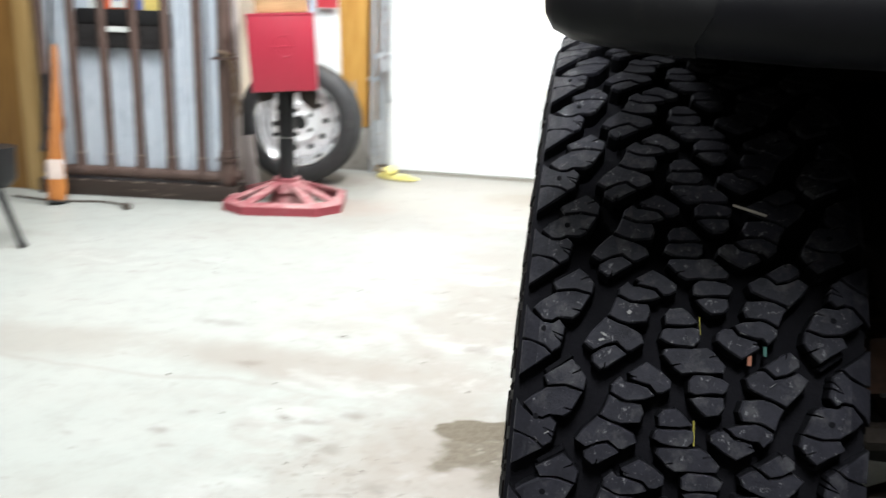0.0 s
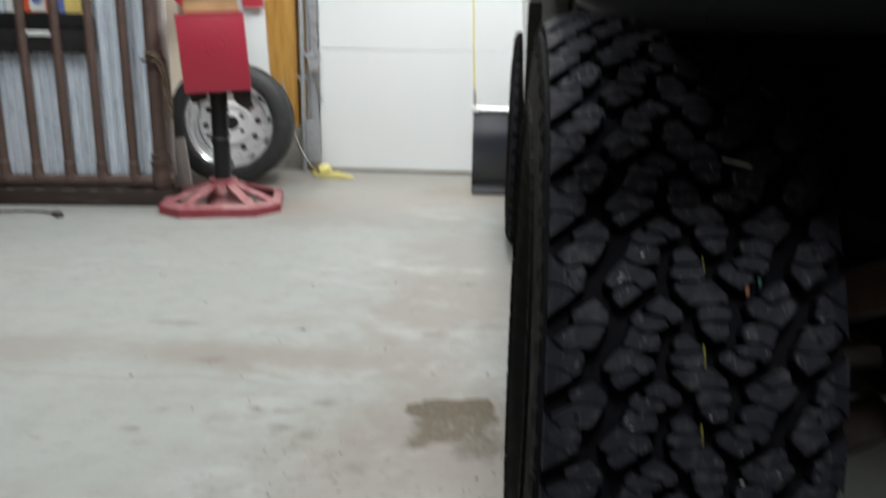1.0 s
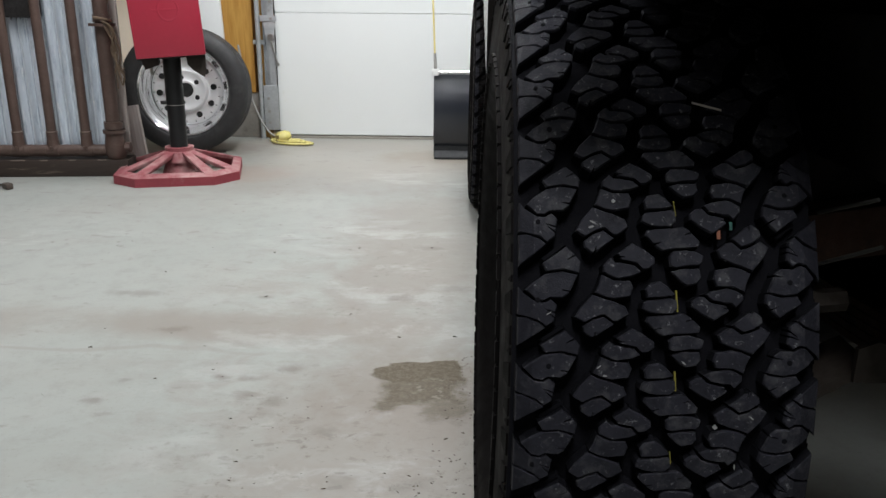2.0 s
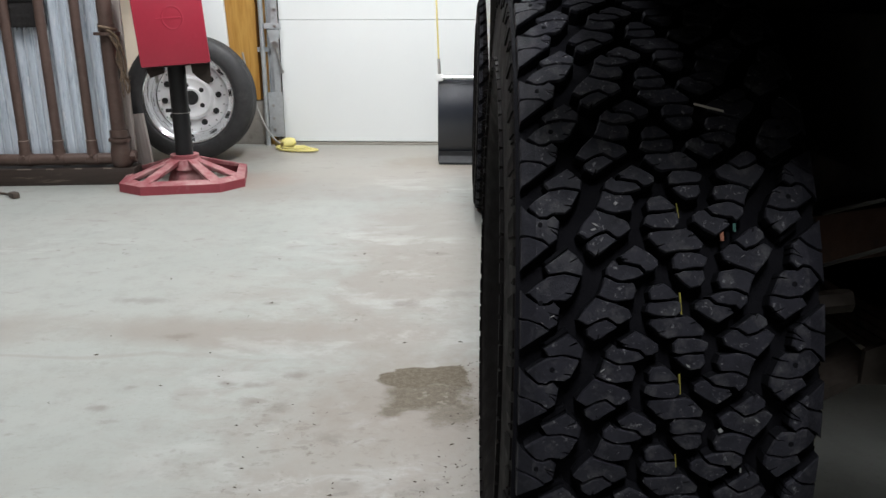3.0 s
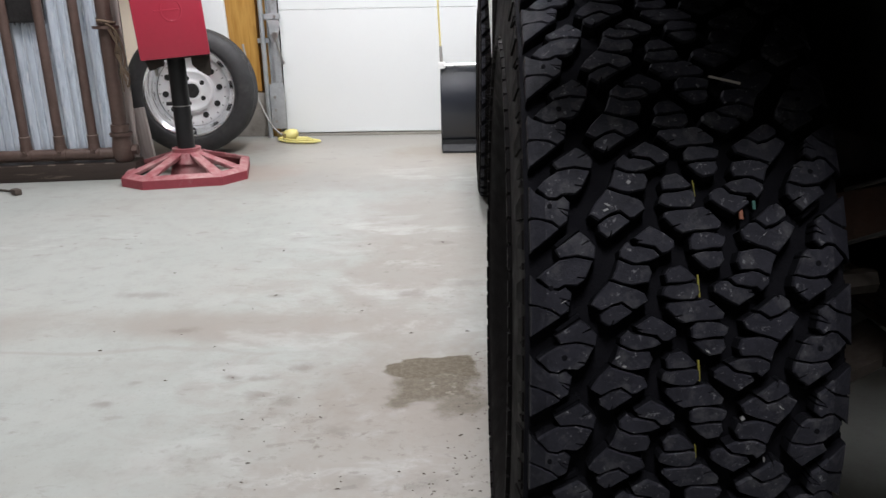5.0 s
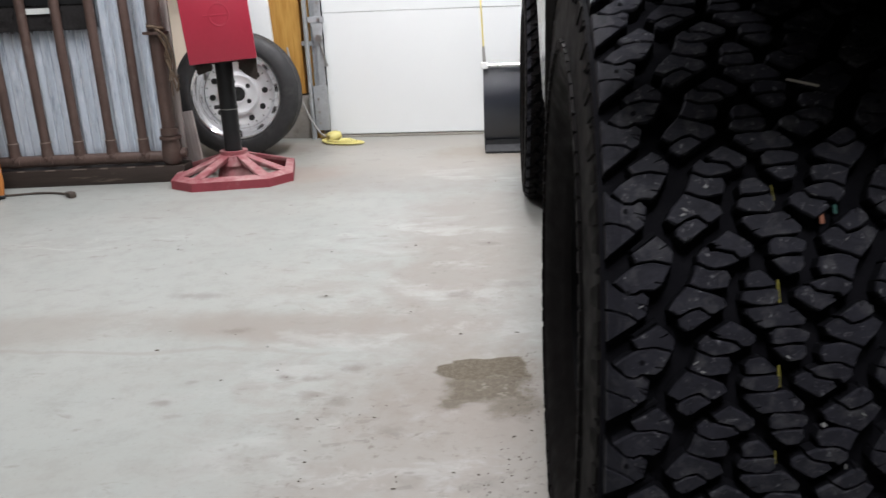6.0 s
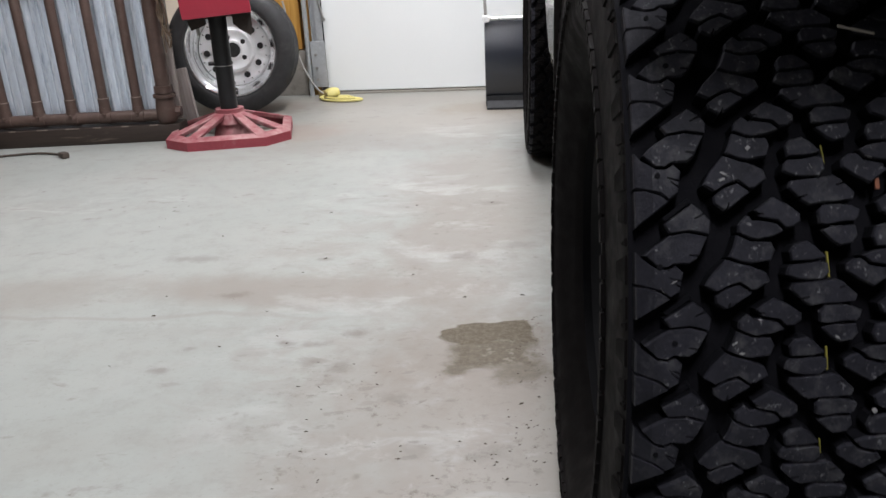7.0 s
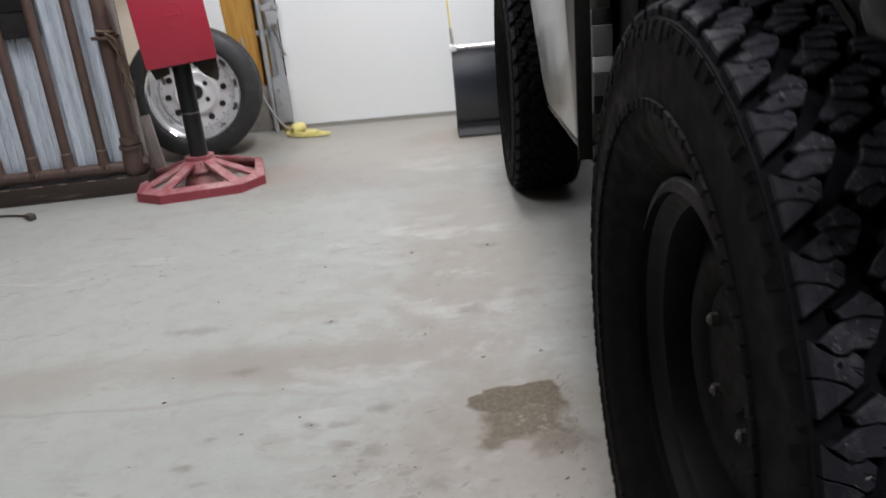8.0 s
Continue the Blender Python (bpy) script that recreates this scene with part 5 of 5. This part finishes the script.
for x0, x1, z0, z1, words, size in ((0.08, 0.30, 0.028, 0.10, "4", 0.06), (0.10, 0.40, -0.045, 0.022, "377", 0.062), (0.28, 0.40, -0.115, -0.055, "", 0)):
    bm = bmesh.new()
    box(bm, (x0, -0.004, z0), (x1, 0.0, z1), 0.001, None, 1)
    plate = part("plate", bm, M_SIGN, sign)
    bm = bmesh.new()
    for a, b in (((x0, z1 - 0.004), (x1, z1)), ((x0, z0), (x1, z0 + 0.004)), ((x1 - 0.004, z0), (x1, z1))):
        box(bm, (a[0], -0.0055, a[1]), (b[0], -0.0042, b[1]))
    part("plate_border", bm, M_SIGNWHITE, plate, smooth=0)
    if words:
        lettering("numeral", words, size, M_SIGNWHITE, plate, pose((x0 + x1) / 2 + (-0.03 if words == "377" else 0.06), -0.006, (z0 + z1) / 2, 90))
        bm = bmesh.new()
        off_x = 0.21 if words == "377" else 0.0
        for k in range(3):
            box(bm, (x0 + off_x + 0.025 * k + 0.01, -0.006, (z0 + z1) / 2 - 0.012), (x0 + off_x + 0.025 * k + 0.028, -0.0042, (z0 + z1) / 2 + 0.012))
        part("plate_bars", bm, M_SIGNWHITE, plate, smooth=0)

# ---------------------------------------------------------------- spare wheel leaning by the wall
SR, SB = 0.300, 0.203
spare = thing("spare_wheel", (-1.174, 4.01, 0.004), "polished slotted alloy wheel with a smooth-walled tyre leaning by the wall", "wheel", turn=7.0, tip=-3.0)
bm = bmesh.new()
grooves = []
for u in (-0.072, -0.045, -0.015, 0.015, 0.045, 0.072):
    grooves += [(u - 0.006, SR), (u - 0.004, SR - 0.007), (u + 0.004, SR - 0.007), (u + 0.006, SR)]
prof = [(-0.088, SR - 0.004)] + grooves + [(0.088, SR - 0.004), (0.100, SR - 0.016), (0.108, SR - 0.045), (0.106, SR - 0.075), (0.096, SB + 0.014), (0.084, SB)] 
prof += [(-0.084, SB), (-0.090, SB + 0.008), (-0.096, SB + 0.014), (-0.0985, SB + 0.018), (-0.106, SR - 0.075), (-0.1085, SR - 0.066), (-0.1085, SR - 0.060), (-0.108, SR - 0.045), (-0.100, SR - 0.016)]
lathe(bm, prof, 80, "Y")
bmesh.ops.translate(bm, vec=(0, 0, SR), verts=bm.verts)
part("tyre", bm, M_OLDTYRE, spare, "smooth grey-black tyre", 40)
bm = bmesh.new()
lathe(bm, [(-0.088, 0.217), (-0.096, 0.218), (-0.100, 0.214), (-0.099, 0.209), (-0.092, 0.205), (-0.086, 0.204), (-0.080, 0.197), (-0.052, 0.193), (-0.046, 0.184), (-0.006, 0.172), (-0.004, 0.166), (0.09, 0.19), (0.09, 0.205)], 80, "Y")
bmesh.ops.translate(bm, vec=(0, 0, SR), verts=bm.verts)
rim = part("rim", bm, M_CHROME, spare, "mirror-polished rim", 50)
bm = bmesh.new()
lathe(bm, [(-0.006, 0.168), (-0.012, 0.166), (-0.018, 0.158), (-0.020, 0.146), (-0.014, 0.116), (-0.018, 0.104), (-0.034, 0.098), (-0.037, 0.094), (-0.037, 0.088), (-0.033, 0.082), (-0.033, 0.048), (-0.036, 0.044), (-0.034, 0.034), (-0.008, 0.034), (0.0, 0.168)], 64, "Y")
bmesh.ops.translate(bm, vec=(0, 0, SR), verts=bm.verts)
disc = part("wheel_disc", bm, M_ALLOY, spare, "machined alloy wheel centre", 40)
# bore, vents and stud holes are solid plugs, their inner shade painted black
bm = bmesh.new()
tube(bm, (0, -0.012, SR), (0, -0.0365, SR), 0.0345, None, 28)
part("centre_bore", bm, M_BLACKHOLE, disc, "black plug painting the shaded centre hole")
for k in range(10):
    a = 2 * math.pi * k / 10 + 0.105
    bm = bmesh.new()
    tube(bm, (0.130 * math.cos(a), -0.012, SR + 0.130 * math.sin(a)), (0.130 * math.cos(a), -0.0235, SR + 0.130 * math.sin(a)), 0.0145, None, 16)
    part("vent_hole", bm, M_BLACKHOLE, disc)
for k in range(5):
    a = 2 * math.pi * k / 5 + math.pi / 5
    bm = bmesh.new()
    tube(bm, (0.0625 * math.cos(a), -0.03, SR + 0.0625 * math.sin(a)), (0.0625 * math.cos(a), -0.0336, SR + 0.0625 * math.sin(a)), 0.0115, None, 14)
    part("stud_hole", bm, M_BLACKHOLE, disc)
for k in range(22):
    bm = bmesh.new()
    box(bm, (-0.0017, -0.0215, 0.1515), (0.0017, -0.015, 0.1605), 0.0005, pose(0, 0, SR, 0, 360 * k / 22 + 4), 1)
    part("rivet", bm, M_NUT, disc, "dull dark rivet")
bm = bmesh.new()
tube(bm, (0.0, -0.05, SR - 0.186), (0.0, -0.082, SR - 0.178), 0.006, None, 8)
part("valve", bm, M_BLACKTUBE, spare)

# ---------------------------------------------------------------- yellow extension end and its cord
yel = thing("extension_socket", (-0.735, 4.29, 0.0), "yellow three-way extension socket lying on the floor", "extension socket", turn=-18.0)
bm = bmesh.new()
lathe(bm, [(-0.034, 0.0), (-0.032, 0.022), (-0.024, 0.029), (0.0, 0.031), (0.020, 0.027), (0.040, 0.017), (0.042, 0.0)], 18, "X", False)
bmesh.ops.transform(bm, matrix=pose(-0.045, 0, 0.0325, 0, -14, 38) @ Matrix.Diagonal((1.0, 1.25, 1.0, 1.0)), verts=bm.verts)
body_ = part("socket_body", bm, M_YELLOW, yel, "", 60)
# a dark disc paints the shade inside the socket's hole
bm = bmesh.new()
tube(bm, (-0.054, -0.0375, 0.030), (-0.050, -0.043, 0.030), 0.013, None, 16)
part("socket_face", bm, material("shaded_hole_yellow", (0.16, 0.12, 0.04), 0.6), body_)
bm = bmesh.new()
box(bm, (-0.002, -0.022, 0.002), (0.058, 0.022, 0.026), 0.010, pose(0, -0.012, 0, 0, 0, 12), 3)
part("socket_tail", bm, M_YELLOW, yel)
for dz, k in ((0.0, 1.0), (0.010, 0.82), (0.004, 1.18)):
    cable("loop", [(0.05, -0.01, 0.012 + dz), (0.10 * k, -0.014, 0.010 + dz), (0.125 * k, -0.040, 0.008 + dz), (0.06 * k, -0.066 * k, 0.007 + dz), (-0.03 * k, -0.066 * k, 0.007 + dz), (-0.085 * k, -0.03, 0.01 + dz), (-0.075, 0.01, 0.016 + dz)], 0.0052, M_YELLOW, yel)
bm = bmesh.new()
box(bm, (-0.135, 0.01, 0.001), (-0.085, 0.055, 0.038), 0.010, None, 2)
part("plug", bm, material("grubby_tan_vinyl", (0.30, 0.22, 0.08), 0.6), yel, "grubby tan plug")
cord = cable("hanging_flex", [(-1.01, 4.38, 0.50), (-0.985, 4.385, 0.34), (-0.955, 4.385, 0.22), (-0.915, 4.36, 0.13), (-0.865, 4.33, 0.06), (-0.825, 4.315, 0.03)], 0.0055, M_CORD)
tagged(cord, "grey flex hanging down the jamb to the yellow socket", "cable")

# floor cord with a plug
flex = cable("floor_flex", [(-2.20, 3.20, 0.006), (-1.98, 3.17, 0.006), (-1.80, 3.215, 0.006), (-1.70, 3.20, 0.006), (-1.635, 3.155, 0.008)], 0.0045, M_DARKCORD)
tagged(flex, "dark flex with a plug lying on the concrete floor", "cable")
bm = bmesh.new()
box(bm, (-0.028, -0.014, 0.001), (0.02, 0.014, 0.024), 0.006, pose(-1.625, 3.145, 0, 0, 0, -40))
part("plug", bm, M_DARKCORD, flex)
bm = bmesh.new()
tube(bm, (-1.652, 3.168, 0.012), (-1.672, 3.185, 0.008), 0.008, 0.005, 10)
part("plug_sleeve", bm, M_DARKCORD, flex)

# ---------------------------------------------------------------- far corner: post, rifle, stand leg
bm = bmesh.new()
box(bm, (-2.245, 3.36, 0.0), (-2.170, 3.42, 2.4), 0.006)
solid("timber_post", bm, M_TANWOOD, "pale tan timber post standing on the floor", "post")
bm = bmesh.new()
box(bm, (-2.60, 3.375, 0.0), (-2.248, 3.415, 2.4), 0.004)
solid("plywood_sheet", bm, M_DARKPINE, "dark golden-brown plywood sheet standing beside the timber post", "plywood")
bm = bmesh.new()
box(bm, (-2.47, 3.30, 0.90), (-2.30, 3.35, 1.10), 0.008)
rb = solid("red_panel", bm, M_SIGN, "red painted panel fixed to the plywood sheet", "panel")

rifle = thing("rifle", (-1.935, 3.13, 0.0), "old rifle with an orange varnished wooden stock leaning on the pipes", "rifle", turn=0.0)
bm = bmesh.new()
slab(bm, [(-0.050, 0.012), (0.038, 0.0), (0.040, 0.06), (0.034, 0.16), (0.016, 0.25), (0.030, 0.285), (0.034, 0.33), (0.026, 0.46), (0.018, 0.66), (0.006, 0.68), (-0.014, 0.66), (-0.020, 0.46), (-0.026, 0.36), (-0.024, 0.30), (-0.040, 0.24), (-0.052, 0.12)], -0.018, 0.018, "XZ")
bmesh.ops.bevel(bm, geom=bm.edges[:], offset=0.008, segments=2, affect="EDGES")
stock = part("stock", bm, M_STOCK, rifle, "orange varnished wooden stock")
bm = bmesh.new()
box(bm, (-0.0535, -0.0195, 0.10), (0.030, 0.0195, 0.185), 0.006)
part("wrap", bm, M_WRAP, stock, "pale tape wrapped round the stock")
bm = bmesh.new()
box(bm, (-0.052, -0.019, 0.0), (0.040, 0.019, 0.012), 0.004)
part("butt_plate", bm, M_BLACKTUBE, rifle)
bm = bmesh.new()
tube(bm, (-0.020, 0, 0.38), (-0.006, 0, 1.06), 0.011, 0.008, 14)
part("barrel", bm, M_GUNMETAL, rifle, "dark blued barrel")
bm = bmesh.new()
tube(bm, (-0.062, 0, 0.27), (-0.052, 0, 0.50), 0.014, None, 16)
tube(bm, (-0.066, 0, 0.22), (-0.062, 0, 0.27), 0.020, 0.014, 16)
tube(bm, (-0.052, 0, 0.50), (-0.050, 0, 0.54), 0.014, 0.019, 16)
part("sight_tube", bm, M_GUNMETAL, rifle)
bm = bmesh.new()
tube(bm, (0.03, 0, 0.31), (0.048, 0, 0.33), 0.005, None, 8)
tube(bm, (0.048, 0, 0.33), (0.046, 0, 0.37), 0.005, None, 8)
part("trigger_guard", bm, M_GUNMETAL, rifle)
for x0, x1, z in ((-0.03, -0.055, 0.32), (-0.025, -0.052, 0.44)):
    bm = bmesh.new()
    tube(bm, (x0, 0, z), (x1, 0, z), 0.007, None, 8)
    part("sight_mount", bm, M_GUNMETAL, rifle)
rifle.matrix_world = pose(-1.935, 3.13, 0.004, -13, 6, 48) @ Matrix.Diagonal((0.78, 1.0, 1.0, 1.0))

leg = thing("stand_leg", (-1.62, 2.50, 0.0), "dark metal stand leg with a bright collar, splayed on the floor", "stand")
bm = bmesh.new()
tube(bm, (0, 0, 0.0), (-0.24, 0.02, 0.62), 0.010, 0.016, 14)
tube(bm, (0.003, 0, 0.0), (-0.012, 0, 0.03), 0.014, 0.012, 14)
part("leg", bm, M_BLACKTUBE, leg)
bm = bmesh.new()
box(bm, (-0.26, -0.02, 0.335), (-0.125, 0.03, 0.352), 0.005)
part("collar", bm, M_CHROME, leg, "bright metal collar")
bm = bmesh.new()
tube(bm, (-0.24, 0.02, 0.60), (-0.24, 0.02, 0.95), 0.02, None, 14)
tube(bm, (-0.24, 0.02, 0.60), (-0.50, 0.02, 0.0), 0.016, 0.010, 14)
part("column", bm, M_BLACKTUBE, leg)
bm = bmesh.new()
lathe(bm, [(0.20, 0.0), (0.20, 0.055), (0.23, 0.075), (0.335, 0.080), (0.335, 0.0)], 20, "Z", False)
bmesh.ops.translate(bm, vec=(-0.115, 0.03, 0.0), verts=bm.verts)
part("motor_housing", bm, M_BLACKTUBE, leg, "dark round housing under the collar", 60)

# ---------------------------------------------------------------- litter
rnd = random.Random(11)
spots = [(-0.393, 2.38), (-0.639, 1.689), (-0.332, 2.012), (-0.144, 2.435), (0.152, 1.777), (0.08, 2.45)]
spots += [(-0.889, 2.425), (-0.874, 2.281), (-0.655, 2.19), (-0.652, 1.79), (-0.341, 1.59), (-0.446, 1.547), (-0.395, 1.704), (-0.099, 1.902), (-0.111, 1.402), (-0.251, 1.395), (-0.633, 1.47), (0.027, 1.77), (-0.49, 1.77), (-0.314, 1.559), (-0.214, 1.394)]
spots += [(0.043, 1.232), (0.082, 1.226), (0.068, 1.182), (0.115, 1.141), (0.10, 1.18), (0.15, 1.27), (0.17, 1.36), (0.14, 1.34), (-0.048, 1.219), (-0.046, 1.205), (-0.048, 1.187), (-0.204, 1.257), (-0.201, 1.204)]
known = len(spots)
spots += [(rnd.uniform(-1.9, 0.1), rnd.uniform(1.0, 3.3)) for _ in range(34)]
spots += [(rnd.uniform(-0.25, 0.18), rnd.uniform(1.0, 1.5)) for _ in range(40)]
spots += [(rnd.uniform(0.09, 0.182), rnd.uniform(1.02, 1.30)) for _ in range(36)]
spots += [(rnd.uniform(0.135, 0.190), rnd.uniform(1.40, 1.68)) for _ in range(45)]
bm = bmesh.new()
for i, (x, y) in enumerate(spots):
    r = rnd.uniform(0.0045, 0.006) if i < 6 else rnd.uniform(0.0022, 0.0045) if i < known else rnd.uniform(0.0008, 0.0028)
    a0 = rnd.uniform(0, 6)
    lie, slim = rnd.uniform(-0.9, 0.9), rnd.uniform(0.15, 0.6)
    base = []
    for k in range(5):
        px_, py_ = r * rnd.uniform(0.7, 1.5) * math.cos(a0 + k * 1.257), slim * r * rnd.uniform(0.6, 1.2) * math.sin(a0 + k * 1.257)
        base.append(bm.verts.new((x + px_ * math.cos(lie) - py_ * math.sin(lie), y + px_ * math.sin(lie) + py_ * math.cos(lie), 0.0006)))
    tip_ = bm.verts.new((x + rnd.uniform(-0.4, 0.4) * r, y, 0.001 + r * 0.3))
    for k in range(5):
        bm.faces.new((base[k], base[(k + 1) % 5], tip_))
tagged(part("floor_debris", bm, M_DEBRIS, None), "dark crumbs and dried bits scattered on the concrete", "debris", kind="stuff")
